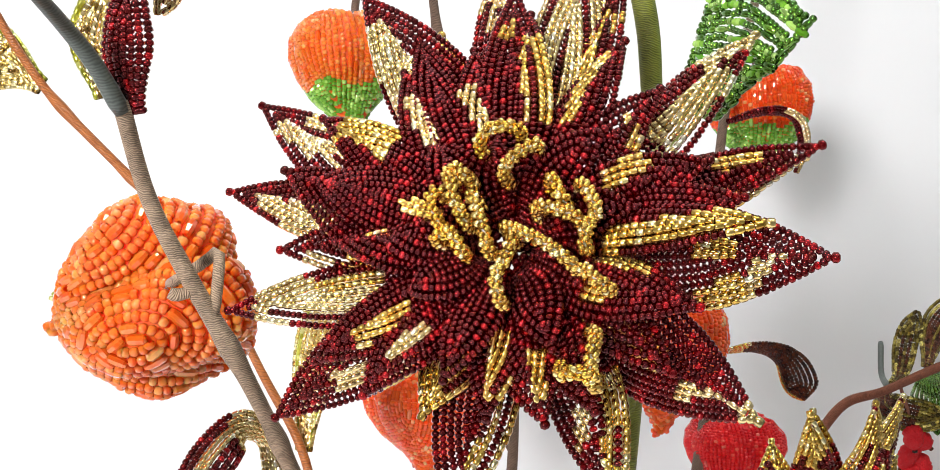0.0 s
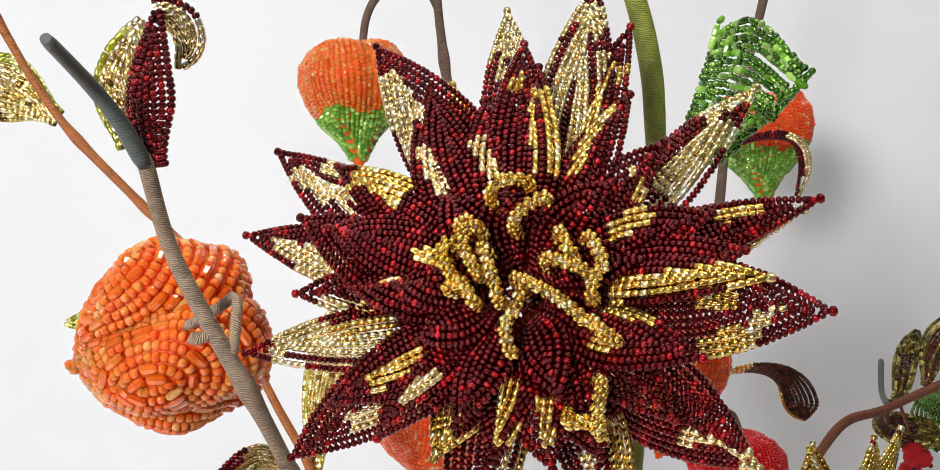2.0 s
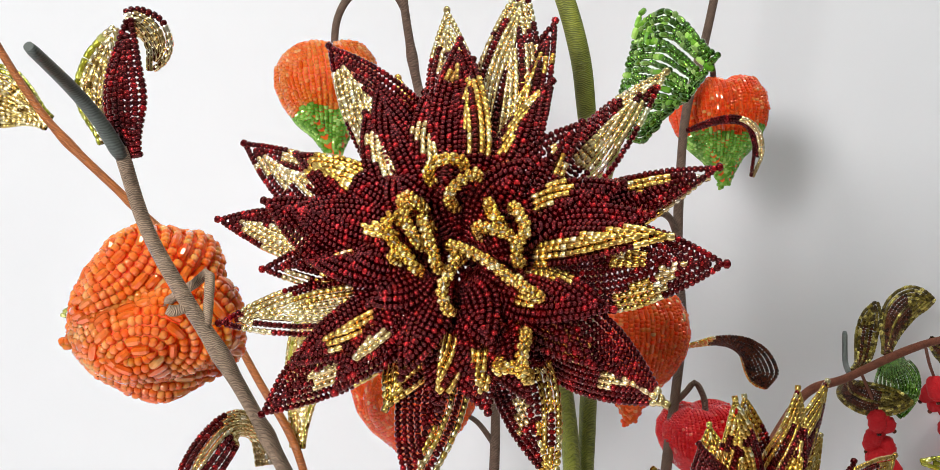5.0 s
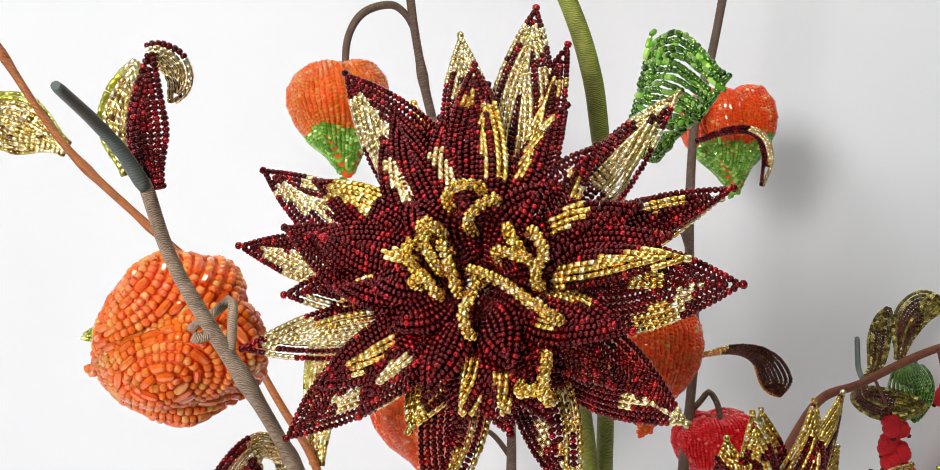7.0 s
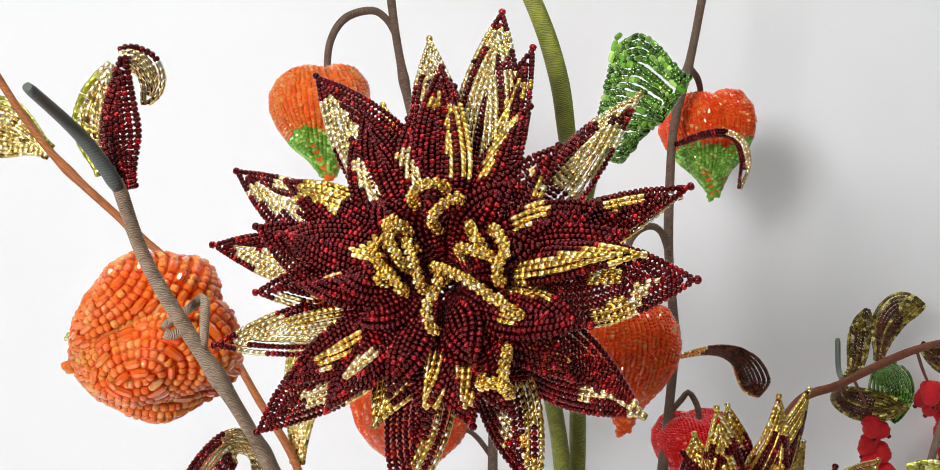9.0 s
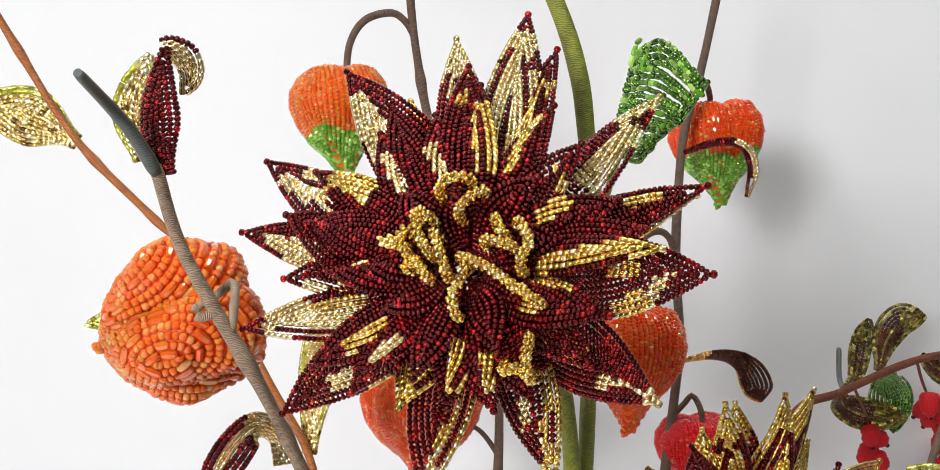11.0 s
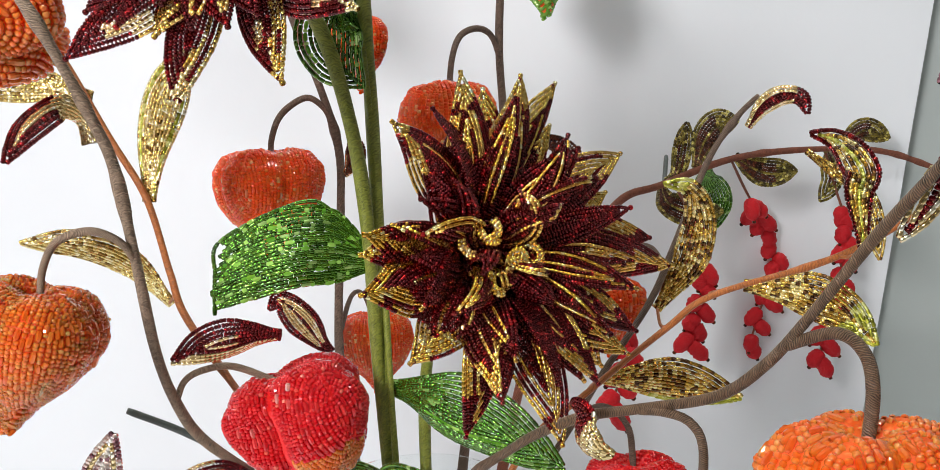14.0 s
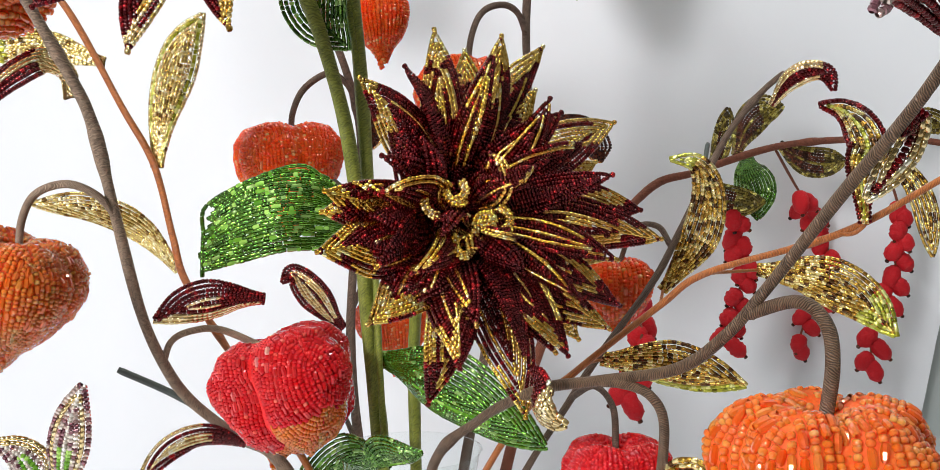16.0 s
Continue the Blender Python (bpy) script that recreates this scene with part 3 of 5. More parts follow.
outer_petal(153, 0.0828, 0.000, 0.0108, [(-0.35, 0.72, -0.24, 0.90, 0.28, P), (-0.05, 0.61, 0.51, 0.82, 0.40, P)])
outer_petal(125, 0.0815, 0.005, 0.0124, [(-0.64, 0.51, -0.47, 0.90, 0.32, P), (-0.28, 0.38, 0.01, 0.78, 0.26, P), (-0.58, 0.71, -0.37, 0.84, 0.32, P)])
outer_petal(114, 0.0635, -0.002, 0.0065, [(0.53, 0.73, -0.08, 0.99, 0.45, A), (0.59, 0.44, -0.06, 0.71, 0.30, P)])
outer_petal(100, 0.0851, -0.008, 0.0097, [(-1.00, 0.80, -0.19, 0.99, 0.35, P), (1.00, 0.80, 0.12, 0.98, 0.31, P), (-0.48, 0.73, -0.27, 0.87, 0.18, P)])


def middle_petal(an, r, h, w, bands):
    """A shorter petal of the second row."""
    dahlia_petal(maroon_dahlia, an, r, h, w, bands, 0.006, 0.000 + 0.002 * (an % 2), 0.0045, 0.0015 * math.cos(an * 1.7), 200 + an + int(r * 1e4), roll=0.3 * math.cos(an), cup=0.48 + 0.15 * math.sin(an * 1.1), tip=tip_of(bands))


middle_petal(95, 0.0682, 0.002, 0.0075, [(-0.31, 0.77, 0.06, 0.87, 0.31, A)])
middle_petal(91, 0.0606, 0.003, 0.0065, [(1.00, 0.44, 0.67, 0.88, 0.85, A)])
middle_petal(66, 0.0570, 0.004, 0.0075, [(-0.08, 0.52, -1.00, 0.93, 0.25, A), (0.98, 0.35, 0.78, 0.46, 0.20, A)])
middle_petal(50, 0.0506, 0.005, 0.0070, [(1.00, 0.68, 0.02, 0.79, 0.39, A)])
middle_petal(25, 0.0492, 0.006, 0.0070, [(-0.35, 0.47, -1.00, 0.71, 0.34, A)])
middle_petal(13, 0.0538, 0.006, 0.0075, [(0.73, 0.61, 0.58, 0.82, 0.20, A)])
middle_petal(4, 0.0582, 0.013, 0.0055, [(0.51, 0.35, -0.30, 0.98, 0.51, A)])
middle_petal(342, 0.0467, 0.012, 0.0080, [(-0.61, 0.34, -1.00, 0.72, 0.24, A), (0.18, 0.32, 0.49, 0.56, 0.24, A)])
middle_petal(325, 0.0476, 0.005, 0.0075, [(-1.00, 0.32, -0.87, 0.61, 0.23, A)])
middle_petal(302, 0.0433, 0.004, 0.0075, [(-1.00, 0.48, -1.00, 0.66, 0.20, A)])
middle_petal(287, 0.0422, 0.004, 0.0080, [(-0.43, 0.58, -0.40, 0.88, 0.22, A)])
middle_petal(269, 0.0403, 0.005, 0.0070, [(-0.28, 0.46, -0.44, 0.88, 0.46, A)])
middle_petal(231, 0.0483, 0.005, 0.0080, [(-0.24, 0.50, -0.21, 0.77, 0.20, P)])
middle_petal(215, 0.0536, 0.005, 0.0075, [(-0.23, 0.45, -0.41, 0.76, 0.29, A), (-1.00, 0.19, -1.00, 0.41, 0.20, P)])
middle_petal(182, 0.0427, 0.006, 0.0075, [(0.35, 0.33, 1.00, 0.77, 0.34, A)])
middle_petal(165, 0.0515, 0.009, 0.0080, [(0.10, 0.29, -0.08, 0.47, 0.20, A)])
middle_petal(149, 0.0605, 0.006, 0.0080, [(1.00, 0.60, 0.80, 0.90, 0.70, A), (-0.01, 0.60, 0.04, 0.80, 0.29, A)])
middle_petal(126, 0.0543, 0.005, 0.0080, [(-0.19, 0.54, -0.45, 0.84, 0.25, P)])
middle_petal(106, 0.0523, 0.004, 0.0075, [(0.02, 0.51, -0.84, 0.78, 0.26, P)])
middle_petal(119, 0.0622, 0.003, 0.0070, [])
for i in range(9):
    an = i * 40 + 15 + 6 * math.sin(i * 3.7)
    dahlia_petal(maroon_dahlia, an, 0.030 + 0.005 * math.sin(i * 2.3), 0.0085 + 0.002 * math.cos(i), 0.0060, [], 0.006, 0.004, 0.004, 0.001, 300 + i, roll=0.2)
beads = Beads(390)
for ring in range(6):
    n = max(1, ring * 6)
    for k in range(n):
        an = 2 * math.pi * k / n + ring
        beads.single((0.0022 * ring * math.cos(an), 0.0022 * ring * math.sin(an), 0.0015 + 0.0004 * ring), (math.sin(an), -math.cos(an), 0.1), 0.00125, 0.0021, 0)
part("centre", beads.mesh((MAROON,), ROUND_FINE), maroon_dahlia)


def stamen(parent, pts, size, mats, seed, lift=0.013):
    """A curl of two bead strings twisted together, along places given in millimetres on the flower's face."""
    n = len(pts)
    line = [(x / 1000, y / 1000, lift + 0.004 * math.sin(math.pi * (i + 0.4) / n)) for i, (x, y) in enumerate(pts)]
    c = spline([(line[0][0] * 0.9, line[0][1] * 0.9, lift - 0.006)] + line + [(line[-1][0], line[-1][1], lift - 0.003)], 50)
    tan = unit(np.gradient(c, axis=0))
    side = unit(np.cross(tan, (0, 0, 1.0)))
    up = np.cross(side, tan)
    run = np.linspace(0, 1, len(c)) * float(np.sum(np.linalg.norm(np.diff(c, axis=0), axis=1)))
    beads = Beads(seed)
    for turn in (0, math.pi):
        a = (run / 0.0046 * 2 * math.pi + turn + seed)[:, None]
        beads.thread(c + size * 0.62 * (np.cos(a) * side + np.sin(a) * up), size, lambda s: 0, loose_from=-1.0)
    ob = part("stamen", tube_mesh(list(c[::6]), 0.0003, 0.0003, WIRE, 0, random.Random(seed), 5, 0.003), parent)
    beads.hang_loose(ob, mats)


stamen(maroon_dahlia, [(-15.7, 9.4), (-16.4, 4.9), (-13.3, 0.5)], 0.0018, (DEEPGOLD,), 400)
stamen(maroon_dahlia, [(-10, 13.8), (-12, 9.3), (-9.6, 4.9), (-7.8, 1.9)], 0.0018, (GOLD,), 401)
stamen(maroon_dahlia, [(-7.2, 8.5), (-4.5, 3.3), (-2.6, -1), (-1.6, -4.7)], 0.0018, (GOLD,), 402)
stamen(maroon_dahlia, [(-14.5, -2.5), (-10.5, -1.5), (-7.8, -5.1)], 0.0018, (DEEPGOLD,), 403)
stamen(maroon_dahlia, [(1.7, 1.1), (7, -1.1), (13, -4), (18.2, -7.5)], 0.0018, (GOLD,), 404)
stamen(maroon_dahlia, [(3.4, -1.8), (3, -6.8), (1.2, -11.1), (2.3, -16)], 0.0018, (GOLD,), 405)
stamen(maroon_dahlia, [(-6.8, 21.3), (-3.2, 24.3), (2, 24.9)], 0.0018, (DEEPGOLD,), 406)
stamen(maroon_dahlia, [(-0.1, 14.4), (2.6, 17.3), (6.8, 20.9)], 0.0018, (GOLD,), 407)
stamen(maroon_dahlia, [(8.6, 6.1), (13.8, 4.6), (18.2, 3.4)], 0.0018, (GOLD,), 408)
stamen(maroon_dahlia, [(11.1, 12.7), (13.3, 9), (15.1, 6.8)], 0.0018, (DEEPGOLD,), 409)
stamen(maroon_dahlia, [(18, 11.8), (20.8, 8.1), (22.4, 4.5), (20.5, 1), (20, -2.6)], 0.0018, (GOLD,), 410)
stamen(maroon_dahlia, [(24, -22.5), (23.9, -28.5), (24.3, -32.7)], 0.0018, (GOLD,), 411)
stamen(maroon_dahlia, [(17.6, -31.3), (21, -31.0), (24.2, -31.8)], 0.0018, (DEEPGOLD,), 412)
stamen(maroon_dahlia, [(20.3, -8.2), (23, -10.6), (26.2, -12.3)], 0.0018, (GOLD,), 413)
stamen(maroon_dahlia, [(-13.5, 13.1), (-11, 14.0), (-8.3, 12.3)], 0.0018, (GOLD,), 414)
part("stem", tube_mesh([maroon_dahlia.matrix_world.inverted() @ Vector(p) for p in [(0.056, 0.292, 0.436), (0.066, 0.325, 0.432), (0.0770, 0.350, 0.418), (0.0850, 0.372, 0.385), (0.0895, 0.398, 0.335), (0.0905, 0.424, 0.243), (0.0935, 0.431, 0.180), (0.1, 0.434, 0.03)]], 0.0034, 0.0036, MOSS), maroon_dahlia, "moss green thread-wrapped stem")

gold_dahlia = empty("beaded_dahlia", (0, 0, 0), "dahlia of maroon glass beads edged with amber gold, facing sideways", "flower", "beaded dahlias")
gold_dahlia.matrix_world = frame_of((0.1462, 0.335, 0.3159), (0.46, -0.86, 0.20))
D2 = (MAROON, DEEPGOLD, GOLD)


def gold_petal(an, r, h, w, bands):
    """A long petal of the gold-edged dahlia; besides its streaks, single rows of gold run along it."""
    rng = random.Random(an * 7)
    rows = [(v, 0.2 + 0.25 * rng.random(), v * 0.9, 0.6 + 0.35 * rng.random(), 0.05, rng.choice((A, B, B))) for v in (rng.uniform(-0.8, -0.1), rng.uniform(0.1, 0.8))]
    dahlia_petal(gold_dahlia, an, r, h, w, bands + rows, 0.006, -0.014 + 0.004 * (an % 2), 0.006, 0.004 * math.sin(an * 1.9), 500 + an, mats=D2, size=0.0019, tight=0.97, form=ROUND, tip=tip_of(bands), roll=0.5 * math.sin(an * 0.7), cup=0.4 + 0.4 * math.cos(an * 1.3))


gold_petal(96, 0.0735, 0.014, 0.0091, [(-0.32, 0.81, -0.04, 0.99, 0.48, B), (-1.00, 0.60, -1.00, 0.76, 0.15, B), (-0.09, 0.46, -0.14, 0.75, 0.18, B), (0.72, 0.47, 0.46, 0.79, 0.15, B)])
gold_petal(72, 0.0776, 0.009, 0.0104, [(-0.83, 0.43, -0.03, 0.99, 0.54, B), (0.26, 0.67, 0.50, 0.93, 0.14, B)])
gold_petal(57, 0.0887, -0.002, 0.0104, [(-0.98, 0.70, -0.15, 0.98, 0.32, B), (0.08, 0.39, -0.68, 0.73, 0.17, B), (1.00, 0.37, 0.65, 0.58, 0.12, B)])
gold_petal(41, 0.0629, 0.010, 0.0085, [])
gold_petal(27, 0.0952, -0.010, 0.0117, [(-0.97, 0.43, 0.00, 0.99, 0.56, B), (-0.30, 0.46, 0.13, 0.85, 0.43, B)])
gold_petal(1, 0.0897, -0.004, 0.0111, [(-0.03, 0.56, -0.98, 0.89, 0.17, B), (0.24, 0.45, -0.03, 0.77, 0.10, B)])
gold_petal(352, 0.0936, 0.005, 0.0117, [(-0.35, 0.77, 0.01, 0.99, 0.25, B), (-0.04, 0.33, -0.35, 0.77, 0.10, B), (1.00, 0.49, 0.56, 0.78, 0.13, B)])
gold_petal(331, 0.0831, -0.002, 0.0104, [(-0.46, 0.60, -0.96, 0.82, 0.12, B), (1.00, 0.57, 0.49, 0.82, 0.10, B)])
gold_petal(323, 0.0829, -0.002, 0.0097, [(0.26, 0.71, -0.06, 0.99, 0.41, B)])
gold_petal(302, 0.0705, 0.014, 0.0123, [(-0.96, 0.54, -0.95, 0.81, 0.09, B), (-0.50, 0.30, -0.96, 0.54, 0.09, B), (1.00, 0.66, 0.59, 0.94, 0.13, B)])
gold_petal(282, 0.0839, 0.012, 0.0117, [(-0.43, 0.73, 0.23, 0.98, 0.25, B), (-0.45, 0.35, -0.39, 0.79, 0.12, B), (1.00, 0.61, 1.00, 0.84, 0.10, A)])
gold_petal(261, 0.0620, 0.016, 0.0104, [(-0.97, 0.30, 0.56, 0.94, 0.24, B), (0.88, 0.73, 1.00, 0.95, 0.08, A)])
gold_petal(259, 0.0756, -0.010, 0.0117, [(1.00, 0.49, 0.52, 0.76, 0.40, A), (-0.37, 0.74, -0.71, 0.91, 0.12, B)])
gold_petal(226, 0.0577, 0.002, 0.0117, [(1.00, 0.68, 0.09, 0.99, 0.24, B), (-0.88, 0.61, 0.12, 0.97, 0.29, A)])
gold_petal(193, 0.0603, 0.006, 0.0130, [(-1.00, 0.60, 0.40, 0.97, 0.35, A), (0.71, 0.51, 1.00, 0.85, 0.11, A)])
gold_petal(177, 0.0548, 0.000, 0.0104, [(0.21, 0.29, 0.01, 0.99, 0.24, A), (0.43, 0.46, 0.99, 0.82, 0.15, A)])
gold_petal(170, 0.0552, 0.006, 0.0104, [(0.15, 0.31, -0.14, 0.99, 0.36, A)])
gold_petal(125, 0.0661, 0.008, 0.0104, [(-0.65, 0.70, 0.27, 0.98, 0.25, B), (-0.90, 0.51, -0.65, 0.70, 0.15, B), (-1.00, 0.59, -1.00, 0.72, 0.13, B)])
for i in range(10):
    an = (-62 + i * 17 + 6 * math.sin(i * 3.3)) % 360
    dahlia_petal(gold_dahlia, an, 0.070 + 0.009 * math.sin(i * 2.7), -0.010 + 0.008 * math.sin(i * 1.9), 0.0105, [(0, 0.8, 0, 1, 0.4, B), (0.8 if i % 2 else -0.8, 0.4, 0.7 if i % 2 else -0.7, 0.9, 0.12, B)], 0.006, -0.018, 0.005, 0.004 * math.sin(i * 2.2), 900 + i, mats=D2, size=0.0019, tight=0.97, form=ROUND, tip=B, roll=0.5 * math.sin(i * 1.3), cup=0.35)
for i in range(16):
    an = (i * 22.5 + 11 + 9 * math.sin(i * 5.3)) % 360
    rng = random.Random(600 + i)
    reach = (0.064 if an < 110 or an > 280 else 0.042) + 0.008 * math.sin(i * 3.1)
    rows = [(v, rng.uniform(0.15, 0.5), v, rng.uniform(0.65, 1.0), rng.uniform(0.05, 0.12), rng.choice((A, B))) for v in (-0.8 + 0.3 * rng.random(), 0.5 + 0.3 * rng.random(), rng.uniform(-0.3, 0.3))]
    dahlia_petal(gold_dahlia, an, reach, 0.013 + 0.007 * math.cos(i * 2.2), 0.0066 + 0.0012 * math.sin(i * 1.7), rows[:i % 4], 0.005, -0.010, 0.008, 0.005 * math.sin(i * 2.7), 600 + i, mats=D2, size=0.0019, tight=1.0, form=ROUND, tip=B if i % 2 else 0, roll=0.7 * math.sin(i * 1.9), cup=0.3 + 0.4 * math.cos(i * 2.3))
for i in range(11):
    an = i * 33 + 5 + 14 * math.cos(i * 4.1)
    dahlia_petal(gold_dahlia, an, 0.027 + 0.009 * math.sin(i * 2.9), 0.016 + 0.008 * math.sin(i * 1.3), 0.0058, [(0.9, 0.3, 0.8, 1, 0.2, A if i % 2 else B), (-0.3, 0.2, -0.2, 0.9, 0.08, B)] if i % 3 else [], 0.004, -0.004, 0.012, 0.006 * math.cos(i * 1.7), 700 + i, mats=D2, size=0.0019, tight=1.0, form=ROUND, roll=0.8 * math.sin(i * 2.3), cup=0.5 + 0.4 * math.sin(i))
for i in range(8):
    az = i * 2.4
    curl_strand(gold_dahlia, (0.012 * math.cos(az), 0.012 * math.sin(az), 0.015), az * 1.7, 3.0 if i % 2 else -2.6, 0.013, 0, 0.0024, 801 + 2 * i, (DEEPGOLD if i % 2 else GOLD,), form=ROUND)
beads = Beads(790)
for ring in range(7):
    n = max(1, ring * 6)
    for k in range(n):
        an = 2 * math.pi * k / n + ring
        beads.single((0.0021 * ring * math.cos(an), 0.0021 * ring * math.sin(an), 0.004 - 0.0003 * ring), (math.sin(an), -math.cos(an), 0.1), 0.0012, 0.0020, 1 if (k + ring) % 5 == 0 else 0)
part("centre", beads.mesh((MAROON, DEEPGOLD), ROUND), gold_dahlia)
part("stem", tube_mesh([gold_dahlia.matrix_world.inverted() @ Vector(p) for p in [(0.140, 0.348, 0.313), (0.128, 0.372, 0.300), (0.117, 0.405, 0.262), (0.112, 0.43, 0.20), (0.114, 0.436, 0.03)]], 0.003, 0.0032, MOSS), gold_dahlia, "moss green thread-wrapped stem")

# Stem of another flower whose head stands out of view.
tall = empty("tall_flower_stem", (0.0965, 0.437, 0.012), "tall moss green thread-wrapped stem of an unseen flower, rising past the dahlia", "branch")
BASE = Vector((0.0965, 0.437, 0.012))


def rel(points, base):
    return [tuple(Vector(p) - Vector(base)) for p in points]


part("stem", tube_mesh(rel([(0.0965, 0.437, 0.012), (0.0945, 0.435, 0.180), (0.0930, 0.428, 0.224), (0.0935, 0.420, 0.272), (0.0945, 0.406, 0.332), (0.0955, 0.385, 0.395), (0.0965, 0.352, 0.445), (0.0915, 0.336, 0.483), (0.0887, 0.333, 0.505), (0.0812, 0.330, 0.529), (0.064, 0.327, 0.565), (0.045, 0.325, 0.62)], BASE), 0.0034, 0.0032, MOSS), tall)


# ---- branches with lanterns and leaves ----
def branch(name, base, points, r0, r1, mat, label, category="branch", knots=3):
    """A thread-wrapped branch standing in the vase; its parts are given in world places."""
    ob = empty(name, base, label, category, "thread-wrapped branches in the vase")
    stem_mesh = tube_mesh(rel(points, base), r0, r1, mat, knots, random.Random(len(points) * 7 + knots))
    part("stem", stem_mesh, ob)
    return ob


def twig(parent, points, r0, r1, mat, name="twig", label=""):
    return part(name, tube_mesh(rel(points, parent.location), r0, r1, mat), parent, label)


HEART = [(0.00, 0.05, -0.10), (0.06, 0.22, -0.02), (0.14, 0.48, 0.06), (0.25, 0.78, 0.00), (0.38, 0.97, -0.22), (0.50, 1.00, -0.50), (0.62, 0.90, -0.82), (0.75, 0.68, -1.16), (0.87, 0.36, -1.46), (0.94, 0.20, -1.70), (1.0, 0.09, -1.90)]
GLOBE = [(0.00, 0.05, -0.12), (0.06, 0.25, -0.03), (0.14, 0.52, 0.04), (0.25, 0.82, -0.04), (0.38, 0.99, -0.30), (0.50, 1.02, -0.60), (0.62, 0.97, -0.92), (0.75, 0.80, -1.22), (0.87, 0.50, -1.45), (0.95, 0.22, -1.56), (1.0, 0.04, -1.60)]


def lantern(parent, top, radius, down, spin, gores, mats, core, label, seed, profile=HEART, size=0.0021, green=None, crease=0.16, bugles=0.05, form=ROUND, squash=1.0, nest=0.30, fill=-0.0002, odd=None, lumpy=0.015, mess=1.5, gap=1.05, rings=None):
    """A beaded winter-cherry lantern: a lined body and its gores, each of nested loops of beads; rings: where down a gore its loops
    close to ovals, and how long the innermost is."""
    v_, r_, z_ = (np.array(q) for q in zip(*profile))
    dn = np.array(Vector(down).normalized())
    ax = -dn
    x = unit(np.cross(ax, (0.2, 1.0, 0.1)))
    y = np.cross(ax, x)
    origin = np.array(Vector(top) - parent.location)
    step = 2 * math.pi / gores

    def place(v, az, out=0.0):
        r = radius * np.interp(v, v_, r_)
        z = radius * np.interp(v, v_, z_) * squash
        fold = np.abs(np.sin((az - spin) * gores / 2.0))
        r = r * (1 + crease * (1 - fold ** 0.6) * -1.0 + crease * 0.35) + out
        r = r * (1 + lumpy * (np.sin(2 * az + 11 * v + seed) + 0.7 * np.sin(5 * az - 15 * v + 2 * seed)) * np.sin(math.pi * np.clip(v, 0, 1)))
        z = z + radius * 0.10 * fold * np.exp(-((v - 0.15) / 0.15) ** 2)
        return origin + (r * np.cos(az))[:, None] * x + (r * np.sin(az))[:, None] * y + z[:, None] * ax

    nu, nv = gores * 8, 22
    vs = np.linspace(0.0, 1.0, nv)
    verts, faces = [], []
    for v in vs:
        verts += place(np.full(nu, v), np.linspace(0, 2 * math.pi, nu, endpoint=False), fill).tolist()
    for i in range(nv - 1):
        for k in range(nu):
            j = (k + 1) % nu
            faces.append((i * nu + k, (i + 1) * nu + k, (i + 1) * nu + j, i * nu + j))
    me = bpy.data.meshes.new("lantern")
    me.from_pydata(verts, [], faces)
    for p in me.polygons:
        p.use_smooth = True
    me.materials.append(core)
    body = part("lantern", me, parent, label)
    deep = float(np.sum(np.hypot(np.diff(r_), np.diff(z_) * squash))) * radius
    across = np.linspace(0, step / 2, 80)
    girth = np.linalg.norm(np.diff(place(np.full(80, 0.42), spin + step / 2 + across), axis=0), axis=1)
    girth = np.concatenate([[0], np.cumsum(girth)])
    loops = max(3, int(max(girth[-1] * 1.03, nest * deep * 0.86) / (size * gap)))
    tip_beads = Beads(seed)
    end = place(np.array([1.0]), np.array([0.0]))[0]
    for k in range(5):
        tip_beads.single(end + 0.0012 * (math.cos(k * 1.3) * x + math.sin(k * 1.3) * y) + dn * 0.0006 * k, dn, size * 0.5, size * 0.85, 1 if green is not None else 0)
    part("tip", tip_beads.mesh(mats, form), body)
    for g in range(gores):
        beads = Beads(seed * 31 + g)
        edge = odd[1] if odd and g == odd[0] else green
        mid = spin + (g + 0.5) * step
        if rings:
            along = np.concatenate([[0], np.cumsum(np.hypot(np.diff(r_), np.diff(z_) * squash))]) * radius
            heart = np.interp(rings[0], v_, along)
            for k in range(1, int((max(heart, along[-1] - heart) + girth[-1]) / (size * gap))):
                th = np.linspace(0, 2 * math.pi, 160) + 0.7 * k
                sweep = (k - 0.45) * size * gap * np.cos(th)
                reach = heart + (rings[1] + (k - 0.45) * size * gap) * np.sin(th)
                inside = (np.abs(sweep) < girth[-1] * 0.985) & (reach > 0.06 * along[-1]) & (reach < 0.985 * along[-1])
                v = np.interp(reach, along, v_)
                q = place(v, mid + np.sign(sweep) * np.interp(np.abs(sweep), girth, across))
                inside &= np.interp(v, v_, r_) * radius * step / 2 > size * 0.32 * (1 + k % 3)
                cuts = np.nonzero(np.diff(inside.astype(int)))[0] + 1
                for run in np.split(np.arange(len(th)), cuts):
                    if inside[run[0]] and len(run) > 4:
                        beads.thread(q[run], size, lambda s: 0, bugles, 0.10, mess=mess, bugle_mat=2)
